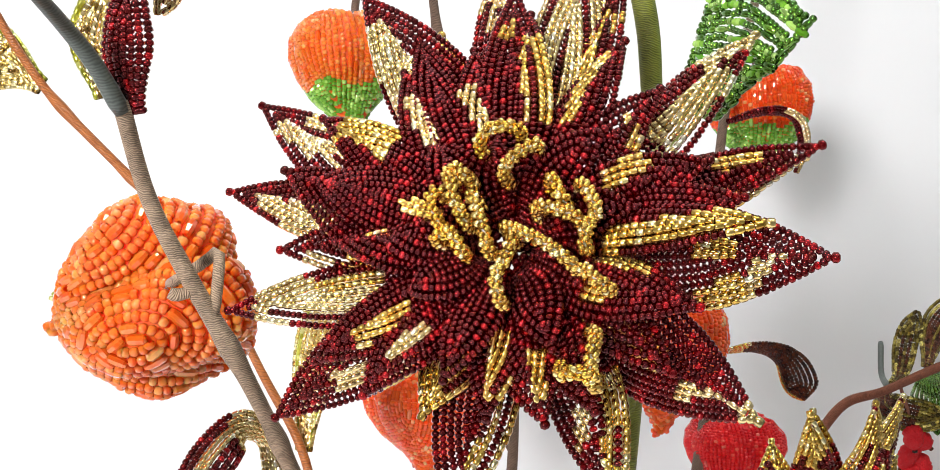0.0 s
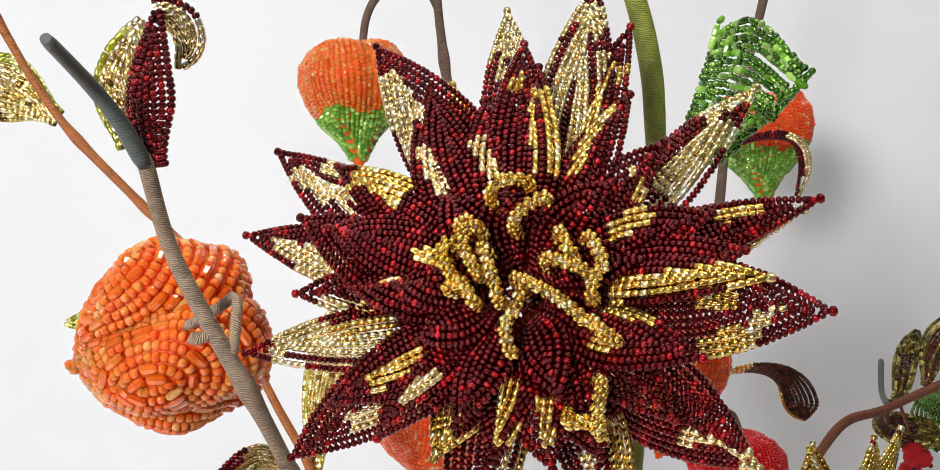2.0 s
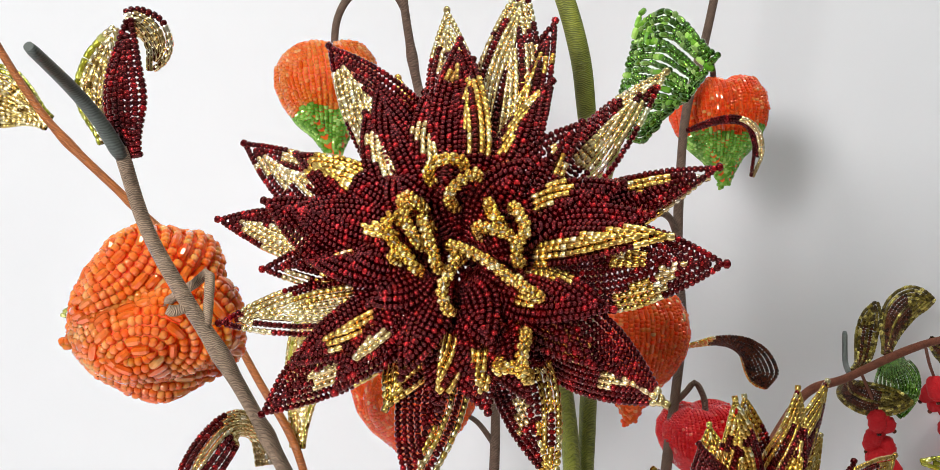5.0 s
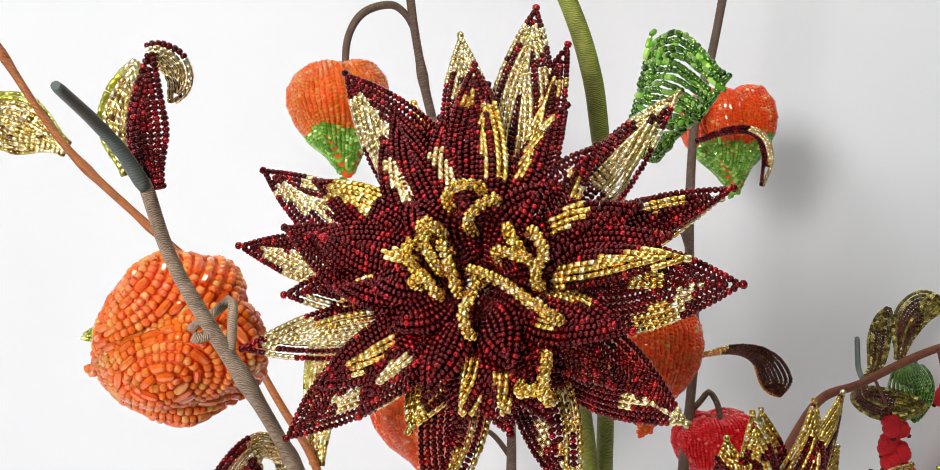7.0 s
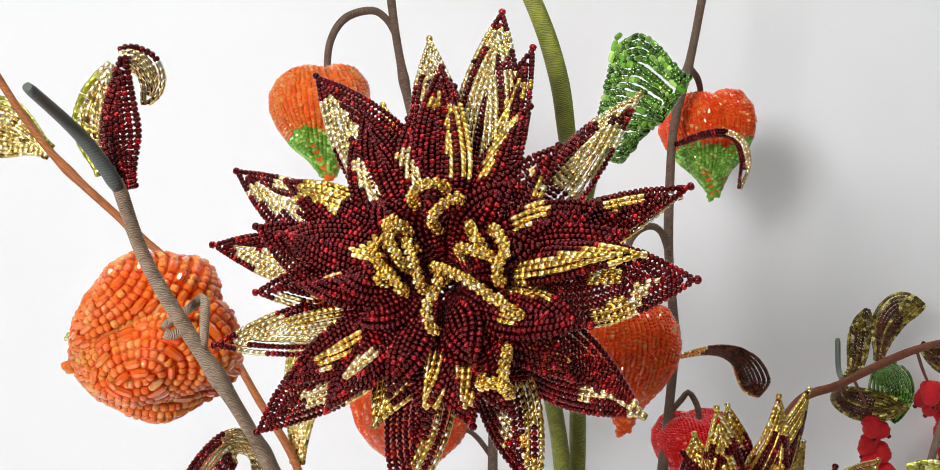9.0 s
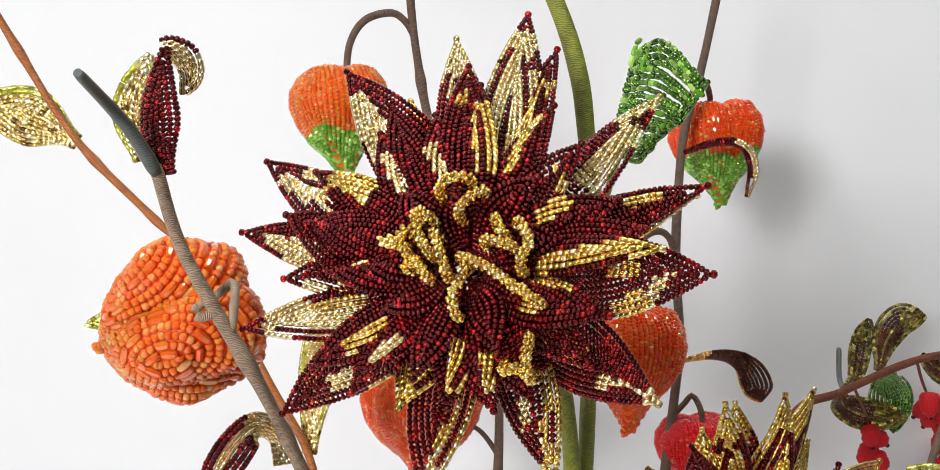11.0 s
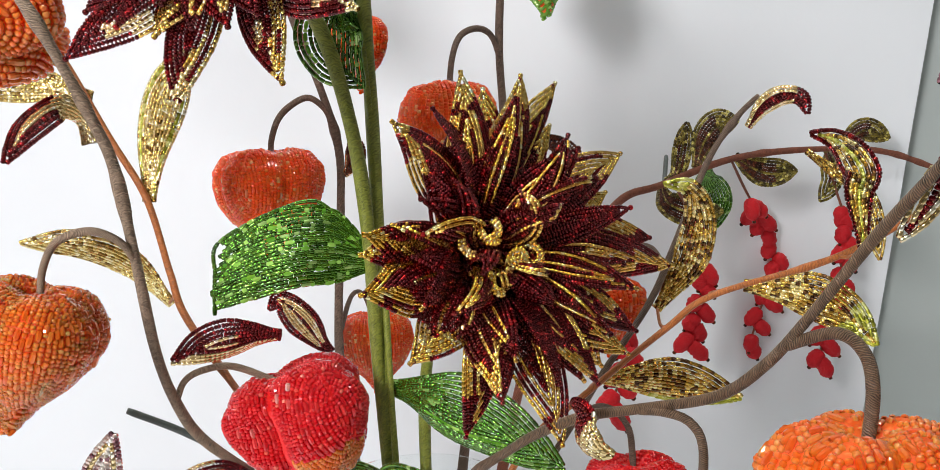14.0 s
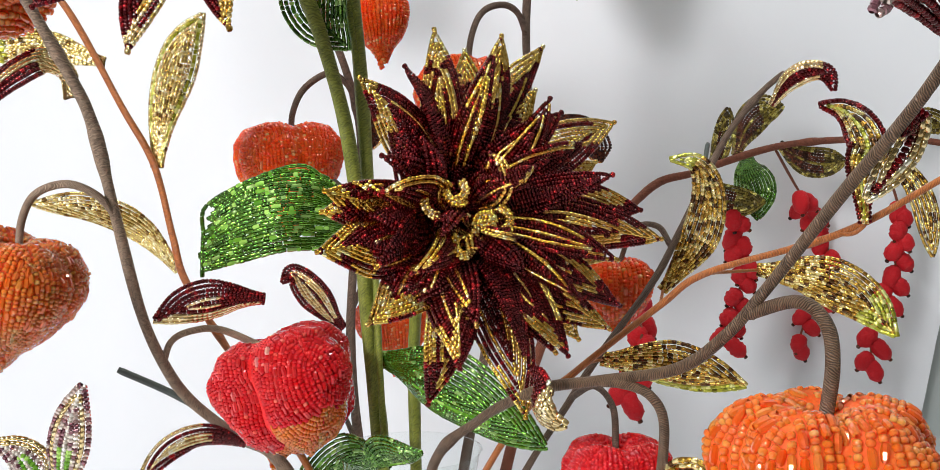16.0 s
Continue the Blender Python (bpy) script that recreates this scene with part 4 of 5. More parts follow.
        for k in range(0 if rings else loops + 1):
            f = k / loops
            a, b = nest * (1 - f), 1 - nest * (1 - f)
            for side in ((1, -1) if k else (0,)):
                t = np.linspace(0, 1, 70)
                v = a + (b - a) * t
                bend = np.sin(math.pi * np.clip(t, 0, 1)) ** (0.05 + 0.45 * (1 - f))
                az = mid + side * np.interp(f * girth[-1], girth, across) * 0.985 * bend
                q = place(v, az)
                keep = np.interp(v, v_, r_) * radius * step / 2 > size * 0.32 * max(1, (k % 4) * 1.1)
                if keep.sum() < 4:
                    continue
                v = v[keep]
                lo_, hi_ = v[0], v[-1]
                beads.thread(q[keep], size, (lambda s, lo_=lo_, hi_=hi_: (1 if edge is not None and lo_ + (hi_ - lo_) * s > edge else 0)), bugles, 0.10, mess=mess, bugle_mat=2)
        tagged(part("gore", beads.mesh((*mats, RED_BUGLE if core is CORE_RED else TANGERINE_BUGLE if mats[0] is TANGERINE else ORANGE_BUGLE), form), body), kind="stuff")
    return body


def leaf(parent, points, normal, half, loops, mats, colour, seed, size=0.0023, label="", cup=0.3, name="leaf", form=ROUND, bugles=0.0, point=1.9, ripple=0.08, peak=0.5, base=0.22, tight=0.92):
    """A beaded leaf along a curve, its broad side turned to the normal."""
    beads = Beads(seed, tuple(i for i, m in enumerate(mats) if m.name in CUT))
    petal_beads(beads, rel(points, parent.location), normal, half, loops, lambda k, sd, s: colour(round(k), sd, s), size, cup, bugles, point, base, ripple, peak, tight=tight)
    return part(name, beads.mesh(mats, form), parent, label)


def one(k, side, s):
    return 0


FRONT = (0, 1, 0)
OR = (ORANGE, LIME)

# the taupe branch that leans over on one side, with three lanterns
B1 = (0.088, 0.440, 0.014)
taupe = branch("lantern_branch", B1, [B1, (0.070, 0.441, 0.125), (0.0395, 0.435, 0.1825), (0.0205, 0.425, 0.199), (0.0004, 0.412, 0.2207), (-0.0058, 0.395, 0.242), (-0.008, 0.375, 0.271), (-0.0058, 0.348, 0.317), (-0.0062, 0.330, 0.3565), (-0.0095, 0.318, 0.376), (-0.0169, 0.298, 0.405), (-0.0275, 0.288, 0.4294), (-0.0361, 0.282, 0.450), (-0.0391, 0.272, 0.4725)], 0.0032, 0.0021, TAUPE, "curving taupe thread-wrapped branch carrying beaded lanterns in the vase", knots=6)
twig(taupe, [(-0.0388, 0.2725, 0.4700), (-0.0425, 0.266, 0.480), (-0.0457, 0.258, 0.4873), (-0.0464, 0.238, 0.4949)], 0.0021, 0.0016, TAPE, "cut_end", "bare cut end in dark green tape")
twig(taupe, [(-0.0225, 0.2905, 0.421), (-0.0220, 0.292, 0.430), (-0.0232, 0.296, 0.4365), (-0.0275, 0.297, 0.4335), (-0.035, 0.300, 0.429), (-0.045, 0.310, 0.424)], 0.0016, 0.0013, TAUPE)
twig(taupe, [(-0.0262, 0.2885, 0.4275), (-0.0305, 0.2868, 0.4262), (-0.0325, 0.2862, 0.4268)], 0.0013, 0.0017, TAUPE, "thread_knot", "frayed knot of taupe thread")
twig(taupe, [(-0.0058, 0.348, 0.317), (-0.009, 0.338, 0.326), (-0.019, 0.332, 0.331), (-0.032, 0.330, 0.327), (-0.038, 0.329, 0.316), (-0.040, 0.329, 0.302)], 0.0018, 0.0016, TAUPE)
twig(taupe, [(-0.006, 0.394, 0.244), (0.0, 0.390, 0.255), (0.010, 0.390, 0.260), (0.023, 0.395, 0.2600), (0.043, 0.402, 0.2500)], 0.0017, 0.0017, TAUPE)
twig(taupe, [(0.004, 0.4135, 0.217), (-0.012, 0.409, 0.227), (-0.0325, 0.400, 0.239)], 0.0018, 0.0019, TAPE, "cut_end", "bare cut side twig in dark tape")
lantern(taupe, (-0.0318, 0.3340, 0.4265), 0.0244, (-0.84, -0.40, -0.28), 1.16, 4, OR, CORE_ORANGE, "bright orange beaded lantern lying on its side", 1, GLOBE, 0.0032, None, 0.36, 0.14, ROUND_FINE, 1.24, 0.45, -0.0003, lumpy=0.05, mess=1.0, gap=1.04, rings=(0.68, 0.003))
lantern(taupe, (-0.0425, 0.330, 0.304), 0.0305, (-0.28, 0.02, -1), 0.2, 4, OR, CORE_ORANGE, "orange beaded heart-shaped lantern hanging from a hook", 2, HEART, 0.0024, None, 0.16, 0.1, mess=3.0)
lantern(taupe, (0.0485, 0.404, 0.2530), 0.0308, (0.30, 0.0, -1), 1.40, 3, (RED, ORANGE), CORE_RED, "glossy red beaded lantern with an orange underside", 3, GLOBE, 0.0024, 0.80, 0.5, 0.14, ROUND, 1.14, 0.42, -0.0002, (0, 0.64), 0.05, 2.5)
leaf(taupe, [(-0.0490, 0.286, 0.474), (-0.0520, 0.287, 0.4868), (-0.0515, 0.289, 0.497), (-0.0470, 0.290, 0.5085)], FRONT, 0.0062, 3, (PALE, CHAMPAGNE_LEAF, LIMEGOLD), lambda k, sd, s: 2 if k == 3 and s < 0.9 else 1 if k == 1 else 0, 11, 0.0021, label="pale gold beaded leaf")
leaf(taupe, [(-0.0362, 0.274, 0.469), (-0.0384, 0.273, 0.4810), (-0.0391, 0.274, 0.4925), (-0.0386, 0.276, 0.5015), (-0.0378, 0.278, 0.5090)], (0.2, 1, 0), 0.0056, 2, (MAROON, PALE), one, 12, 0.0021, label="maroon beaded leaf", tight=0.86, peak=0.4, base=0.35, point=1.6)
leaf(taupe, [(-0.0403, 0.279, 0.508), (-0.037, 0.28, 0.5085), (-0.0335, 0.282, 0.5055), (-0.0327, 0.284, 0.5005), (-0.0353, 0.285, 0.4945)], (0.2, 1, 0.1), 0.0040, 3, (PALE, MAROON), lambda k, sd, s: 1 if k == 3 and sd < 0 and s < 0.45 else 0, 16, 0.0021, label="pale curled tip of the maroon leaf", name="leaf_tip", peak=0.45, base=0.5, tight=0.9)
leaf(taupe, [(-0.0180, 0.335, 0.367), (-0.0200, 0.336, 0.378), (-0.0260, 0.327, 0.3825), (-0.0320, 0.311, 0.374), (-0.0370, 0.298, 0.359)], FRONT, 0.0060, 4, (MAROON, PALE), lambda k, sd, s: 1 if (k <= 2 and 0.25 < s < 0.85 and sd >= 0) or s < 0.42 else 0, 13, 0.0021, label="curled maroon and champagne beaded leaf", cup=0.35, peak=0.6, base=0.45)
leaf(taupe, [(0.049, 0.387, 0.2755), (0.034, 0.379, 0.2765), (0.016, 0.373, 0.274), (0.000, 0.370, 0.267)], (0, 1, 0.45), 0.0100, 5, (MAROON, PALE), lambda k, sd, s: 1 if (k >= 3 and sd < 0 and s > 0.05) or (k == 1 and 0.4 < s < 0.7) else 0, 14, label="maroon beaded leaf with a pale lower edge")
leaf(taupe, [(0.0255, 0.4225, 0.1965), (0.012, 0.415, 0.2015), (0.000, 0.407, 0.2015), (-0.012, 0.402, 0.195), (-0.0235, 0.398, 0.181)], (0, 1, 0.5), 0.0072, 4, (MAROON, PALE), lambda k, sd, s: 1 if (k <= 1 and s > 0.3) or (k == 4 and sd > 0 and s > 0.35) else 0, 15, label="narrow maroon beaded leaf with a pale edge", peak=0.4)

# the copper branch beside it, with speckled leaves
B2 = (0.090, 0.448, 0.014)
copper = branch("leafy_branch", B2, [B2, (0.062, 0.446, 0.150), (0.035, 0.442, 0.205), (0.0112, 0.440, 0.2405), (-0.0148, 0.445, 0.2787), (-0.0235, 0.450, 0.302), (-0.0362, 0.4565, 0.3423), (-0.052, 0.453, 0.374), (-0.0805, 0.448, 0.429), (-0.1068, 0.440, 0.4586), (-0.1366, 0.430, 0.4929), (-0.1592, 0.420, 0.5345), (-0.185, 0.410, 0.585)], 0.0022, 0.0017, COPPER, "thin copper thread-wrapped branch with speckled gold beaded leaves", knots=5)
leaf(copper, [(-0.1360, 0.430, 0.4915), (-0.150, 0.430, 0.500), (-0.165, 0.430, 0.506), (-0.185, 0.430, 0.512)], FRONT, 0.0130, 6, (CHAMPAGNE_LEAF, LIMEGOLD), lambda k, sd, s: 1 if k >= 5 and sd > 0 else 0, 21, 0.0024, "speckled gold beaded leaf")
leaf(copper, [(-0.036, 0.460, 0.340), (-0.0335, 0.462, 0.372), (-0.024, 0.463, 0.402), (-0.008, 0.463, 0.426)], (0.15, 1, 0), 0.0128, 5, (CHAMPAGNE_LEAF, PALE, LIMEGOLD), lambda k, sd, s: 2 if k == 4 else 1 if s > 0.55 and k > 2 else 0, 22, 0.0024, "upright gold beaded leaf", peak=0.6)
leaf(copper, [(-0.0300, 0.474, 0.282), (-0.049, 0.465, 0.304), (-0.074, 0.450, 0.319), (-0.100, 0.440, 0.322)], (0.1, 1, 0.5), 0.0105, 5, (CHAMPAGNE_LEAF, PALE), lambda k, sd, s: 0, 23, 0.0024, "speckled gold beaded leaf spreading sideways")
leaf(copper, [(-0.0611, 0.455, 0.3986), (-0.0898, 0.4532, 0.4064), (-0.1185, 0.4515, 0.4083), (-0.1431, 0.45, 0.4055)], FRONT, 0.0100, 5, (CHAMPAGNE_LEAF, LIMEGOLD), lambda k, sd, s: 1 if s > 0.7 else 0, 24, 0.0024, "speckled gold beaded leaf behind the orange lantern")
twig(copper, [(-0.0205, 0.449, 0.296), (-0.026, 0.462, 0.288), (-0.032, 0.472, 0.283)], 0.001, 0.0008, COPPER)

# the brown branch behind the dahlia, with two hanging lanterns
B3 = (0.100, 0.458, 0.014)
brown = branch("lantern_branch", B3, [B3, (0.082, 0.475, 0.12), (0.0667, 0.500, 0.1735), (0.0530, 0.540, 0.239), (0.0542, 0.565, 0.328), (0.0535, 0.575, 0.368), (0.0440, 0.580, 0.405), (0.0260, 0.568, 0.462), (0.0140, 0.555, 0.5146), (0.0094, 0.550, 0.5425), (0.0059, 0.545, 0.5747), (0.003, 0.54, 0.63)], 0.0032, 0.0024, BARK, "dark brown thread-wrapped branch carrying beaded lanterns", knots=5)
twig(brown, [(0.0085, 0.549, 0.556), (0.003, 0.546, 0.567), (-0.0053, 0.542, 0.572), (-0.0197, 0.538, 0.5672), (-0.0275, 0.533, 0.5528), (-0.0292, 0.530, 0.531)], 0.0021, 0.0021, BARK)
twig(brown, [(0.0495, 0.579, 0.387), (0.044, 0.578, 0.398), (0.033, 0.575, 0.4047), (0.0175, 0.570, 0.3943), (0.0118, 0.562, 0.378), (0.0112, 0.560, 0.363)], 0.0021, 0.0021, BARK)
twig(brown, [(0.0545, 0.567, 0.313), (0.044, 0.558, 0.330), (0.032, 0.548, 0.339)], 0.0016, 0.0014, BARK)
lantern(brown, (-0.0345, 0.530, 0.534), 0.0265, (0.10, -0.05, -1), 0.7, 4, OR, CORE_ORANGE, "orange beaded lantern with a green tip hanging from a hook", 4, HEART, 0.0026, 0.66, 0.10, 0.06, ROUND_FINE, 1.12, mess=2.0, gap=1.1)
lantern(brown, (0.0085, 0.560, 0.365), 0.0340, (0.02, 0.0, -1), 0.75, 4, (TANGERINE, LIME), CORE_ORANGE, "deep orange beaded heart-shaped lantern", 5, HEART, 0.0026, None, 0.26, 0.12, ROUND_FINE, 1.0, 0.42, mess=2.0, gap=1.1)
lantern(brown, (0.030, 0.462, 0.214), 0.0210, (-0.05, 0, -1), 0.6, 4, OR, CORE_ORANGE, "small orange beaded lantern under the red one", 18, HEART, 0.0022, None, 0.2, 0.06)
twig(brown, [(0.0665, 0.500, 0.1740), (0.055, 0.490, 0.205), (0.040, 0.474, 0.222), (0.030, 0.462, 0.212)], 0.0015, 0.0014, BARK)
leaf(brown, [(0.047, 0.550, 0.238), (0.039, 0.546, 0.247), (0.029, 0.540, 0.264), (0.018, 0.536, 0.275), (0.010, 0.535, 0.269)], (0.1, 1, 0.1), 0.0105, 4, (MAROON, PALE), lambda k, sd, s: 1 if k in (1, 2) and 0.15 < s < 0.92 else 0, 31, 0.0024, "maroon and white striped beaded leaf", cup=-0.3)
leaf(brown, [(0.056, 0.572, 0.352), (0.062, 0.568, 0.358), (0.066, 0.563, 0.368), (0.064, 0.560, 0.380)], FRONT, 0.0060, 3, (BROWNBEAD, PALE), lambda k, sd, s: 1 if k == 3 and s < 0.5 else 0, 32, 0.0024, "small dark beaded leaf")
lantern(brown, (0.069, 0.600, 0.252), 0.0270, (0.05, 0, -1), 0.3, 4, (TANGERINE, LIME), CORE_ORANGE, "deep orange beaded lantern behind the green stems", 6)
twig(brown, [(0.0525, 0.545, 0.250), (0.058, 0.572, 0.272), (0.064, 0.592, 0.270), (0.069, 0.600, 0.250)], 0.0017, 0.0016, BARK)

lantern(brown, (0.0700, 0.56, 0.4490), 0.0190, (0.07, 0, -1), 0.5, 4, (TANGERINE, LIME), CORE_ORANGE, "deep orange beaded lantern hidden behind the dahlia", 17, HEART, 0.0023, None, 0.15, 0.08, ROUND, 1.14)
twig(brown, [(0.0260, 0.568, 0.462), (0.036, 0.566, 0.486), (0.0610, 0.562, 0.482), (0.0700, 0.56, 0.4440)], 0.0018, 0.0017, BARK)

# the second brown branch, farther back
B4 = (0.114, 0.462, 0.014)
rear = branch("lantern_branch", B4, [B4, (0.125, 0.500, 0.14), (0.141, 0.545, 0.24), (0.1523, 0.570, 0.3047), (0.1609, 0.585, 0.3524), (0.1641, 0.590, 0.3803), (0.1627, 0.595, 0.4293), (0.1645, 0.598, 0.468), (0.1687, 0.600, 0.508), (0.180, 0.605, 0.5475), (0.188, 0.610, 0.5804), (0.199, 0.615, 0.63)], 0.0033, 0.0026, BARK, "dark brown thread-wrapped branch with hanging lanterns and curled leaves", knots=5)
twig(rear, [(0.1630, 0.594, 0.428), (0.1576, 0.590, 0.4429), (0.1483, 0.580, 0.4467), (0.137, 0.565, 0.4401), (0.1312, 0.550, 0.4235), (0.1286, 0.540, 0.398)], 0.0021, 0.0021, BARK)
twig(rear, [(0.1785, 0.6045, 0.543), (0.1873, 0.620, 0.5356), (0.1930, 0.640, 0.520)], 0.0021, 0.0018, BARK)
lantern(rear, (0.1284, 0.535, 0.401), 0.0295, (-0.02, -0.05, -1), 0.78, 4, (TANGERINE, LIME), CORE_ORANGE, "deep orange beaded heart-shaped lantern with a pointed tip", 7, HEART, 0.0026, None, 0.08, 0.14, ROUND_FINE, 1.15, mess=2.0, gap=1.1)
lantern(rear, (0.1945, 0.640, 0.525), 0.0290, (0.08, 0, -1), 0.4, 4, (TANGERINE, LIME), CORE_ORANGE, "orange beaded lantern with an olive green tip", 8, HEART, 0.0026, 0.60, 0.14, 0.12, ROUND_FINE, 1.12, mess=2.0, gap=1.1)
lantern(rear, (0.1745, 0.585, 0.330), 0.0255, (0.05, 0, -1), 0.4, 4, (RED, ORANGE), CORE_RED, "red beaded lantern hanging low from a hook", 9)
twig(rear, [(0.1600, 0.584, 0.336), (0.166, 0.585, 0.342), (0.171, 0.585, 0.347), (0.176, 0.585, 0.338), (0.177, 0.585, 0.326)], 0.0019, 0.0019, BARK)
leaf(rear, [(0.166, 0.599, 0.494), (0.186, 0.590, 0.500), (0.201, 0.585, 0.497), (0.207, 0.585, 0.483), (0.203, 0.585, 0.465)], (0.3, 0.5, 1), 0.0036, 2, (MAROON, PALE), lambda k, sd, s: 1 if sd < 0 and s > 0.45 else 0, 41, 0.0024, "arching maroon and champagne beaded leaf")
leaf(rear, [(0.164, 0.590, 0.368), (0.185, 0.588, 0.371), (0.202, 0.586, 0.364), (0.212, 0.586, 0.344)], (0.3, 0.7, 0.8), 0.0095, 4, (BROWNBEAD, GOLD), lambda k, sd, s: 1 if (k >= 4 and sd > 0 and s > 0.6) or s < 0.25 else 0, 42, 0.0024, "drooping dark maroon beaded leaf with a gold rim", peak=0.82, base=0.1, point=3.0)

# the big taupe branch that reaches forward
B5 = (0.122, 0.425, 0.014)
fore = branch("lantern_branch", B5, [B5, (0.118, 0.400, 0.13), (0.131, 0.360, 0.203), (0.1551, 0.335, 0.2319), (0.1807, 0.315, 0.2488), (0.2034, 0.300, 0.2555), (0.2302, 0.285, 0.2629), (0.2447, 0.272, 0.2766), (0.2567, 0.263, 0.2936), (0.2757, 0.250, 0.3227), (0.2885, 0.235, 0.3435), (0.2961, 0.225, 0.3577), (0.315, 0.205, 0.395)], 0.0023, 0.0020, UMBER, "thick taupe thread-wrapped branch reaching forward with lanterns", knots=3)
twig(fore, [(0.2500, 0.268, 0.2840), (0.2651, 0.258, 0.2897), (0.2725, 0.252, 0.2835), (0.2735, 0.248, 0.2711), (0.2708, 0.247, 0.252)], 0.0024, 0.0022, UMBER)
twig(fore, [(0.2030, 0.300, 0.2550), (0.2120, 0.294, 0.2554), (0.2212, 0.290, 0.2522), (0.226, 0.290, 0.2414), (0.2239, 0.290, 0.215)], 0.0019, 0.0018, UMBER)
lantern(fore, (0.2705, 0.2475, 0.2560), 0.0308, (0.02, 0.0, -1), 0.55, 5, OR, CORE_ORANGE, "bright orange beaded lantern hanging from a thick hook", 10, GLOBE, 0.0030, None, 0.26, 0.2, ROUND_FINE, lumpy=0.04, mess=2.0, gap=1.12)
lantern(fore, (0.2240, 0.290, 0.2115), 0.0220, (0.1, 0, -1), 0.2, 4, OR, CORE_ORANGE, "small orange beaded lantern", 16)
leaf(fore, [(0.183, 0.312, 0.250), (0.181, 0.300, 0.254), (0.181, 0.291, 0.248), (0.186, 0.287, 0.243), (0.192, 0.285, 0.242)], (0.6, 0.8, 0.4), 0.0078, 3, (MAROON, PALE), lambda k, sd, s: 1 if s > 0.6 or (k >= 2 and sd > 0) else 0, 51, 0.0024, "small curled maroon and champagne beaded leaf")
leaf(fore, [(0.2890, 0.236, 0.342), (0.296, 0.243, 0.345), (0.292, 0.246, 0.334), (0.283, 0.250, 0.321)], (0, 1, 0.2), 0.0050, 3, (MAROON, PALE), lambda k, sd, s: 1 if k >= 2 and s > 0.3 else 0, 52, 0.0024, "maroon beaded leaf on the thick branch")
leaf(fore, [(0.3000, 0.221, 0.365), (0.2850, 0.200, 0.372), (0.2720, 0.185, 0.372), (0.2640, 0.181, 0.366)], (0.3, 0.8, 0.6), 0.0055, 3, (MAROON, CRYSTAL), lambda k, sd, s: 1 if s > 0.75 else 0, 53, 0.0024, "maroon beaded leaf with a clear tip")

# the copper branch on the same side
B6 = (0.124, 0.448, 0.014)
copper2 = branch("leafy_branch", B6, [B6, (0.128, 0.43, 0.13), (0.1621, 0.410, 0.2083), (0.1944, 0.400, 0.2399), (0.2328, 0.390, 0.2725), (0.2533, 0.383, 0.2882), (0.3055, 0.365, 0.3061), (0.3406, 0.350, 0.3282), (0.385, 0.335, 0.36)], 0.0019, 0.0014, COPPER, "copper thread-wrapped branch with speckled gold beaded leaves", knots=4)
leaf(copper2, [(0.206, 0.434, 0.240), (0.230, 0.434, 0.2385), (0.257, 0.430, 0.233), (0.279, 0.430, 0.228)], (0, 1, 0.4), 0.0130, 6, (SPECKLE, LIMEGOLD), lambda k, sd, s: 1 if k >= 5 and sd > 0 and s > 0.35 else 0, 61, 0.0024, "broad speckled gold beaded leaf")
leaf(copper2, [(0.239, 0.455, 0.272), (0.246, 0.454, 0.281), (0.258, 0.450, 0.300), (0.262, 0.445, 0.322), (0.256, 0.440, 0.338), (0.241, 0.440, 0.341)], (0.2, 1, 0.2), 0.0090, 4, (SPECKLE, LIMEGOLD), lambda k, sd, s: 1 if s > 0.84 else 0, 62, 0.0024, "speckled gold beaded leaf curling over at the tip", peak=0.4)
leaf(copper2, [(0.288, 0.460, 0.283), (0.313, 0.450, 0.280), (0.337, 0.440, 0.268), (0.351, 0.433, 0.252)], (0, 1, 0.4), 0.0130, 6, (SPECKLE, LIMEGOLD), lambda k, sd, s: 1 if s > 0.72 and k > 2 else 0, 63, 0.0024, "broad speckled gold beaded leaf with an olive tip")
leaf(copper2, [(0.3125, 0.3525, 0.3100)] + [(0.3105, 0.3520, 0.3336), (0.3155, 0.3600, 0.3428), (0.3138, 0.3700, 0.3527), (0.3105, 0.3850, 0.3600), (0.3035, 0.3960, 0.3631)], (0.2, 1, 0.2), 0.0072, 3, (SPECKLE, MAROON, LIMEGOLD), lambda k, sd, s: 1 if k == 3 else 2 if k == 0 else 0, 64, 0.0024, "speckled gold beaded leaf with a maroon edge")
leaf(fore, [(0.2268, 0.2850, 0.2150), (0.2293, 0.2800, 0.2240), (0.2336, 0.2750, 0.2282), (0.2377, 0.2720, 0.2277), (0.2411, 0.2700, 0.2225)], (0, 1, 0.2), 0.0055, 3, (SPECKLE, MAROON), lambda k, sd, s: 1 if k == 1 else 0, 54, 0.0023, "small curled gold beaded leaf between the lanterns")
twig(fore, [(0.2255, 0.290, 0.2380), (0.2262, 0.2885, 0.2300), (0.2268, 0.2850, 0.2150)], 0.0009, 0.0008, UMBER)
twig(copper2, [(0.194, 0.400, 0.2395), (0.200, 0.42, 0.240), (0.208, 0.434, 0.240)], 0.0010, 0.0008, COPPER)
twig(copper2, [(0.253, 0.383, 0.288), (0.262, 0.42, 0.285), (0.289, 0.459, 0.283)], 0.0010, 0.0008, COPPER)
twig(copper2, [(0.2328, 0.390, 0.2725), (0.236, 0.425, 0.2685), (0.240, 0.455, 0.273)], 0.0010, 0.0008, COPPER)
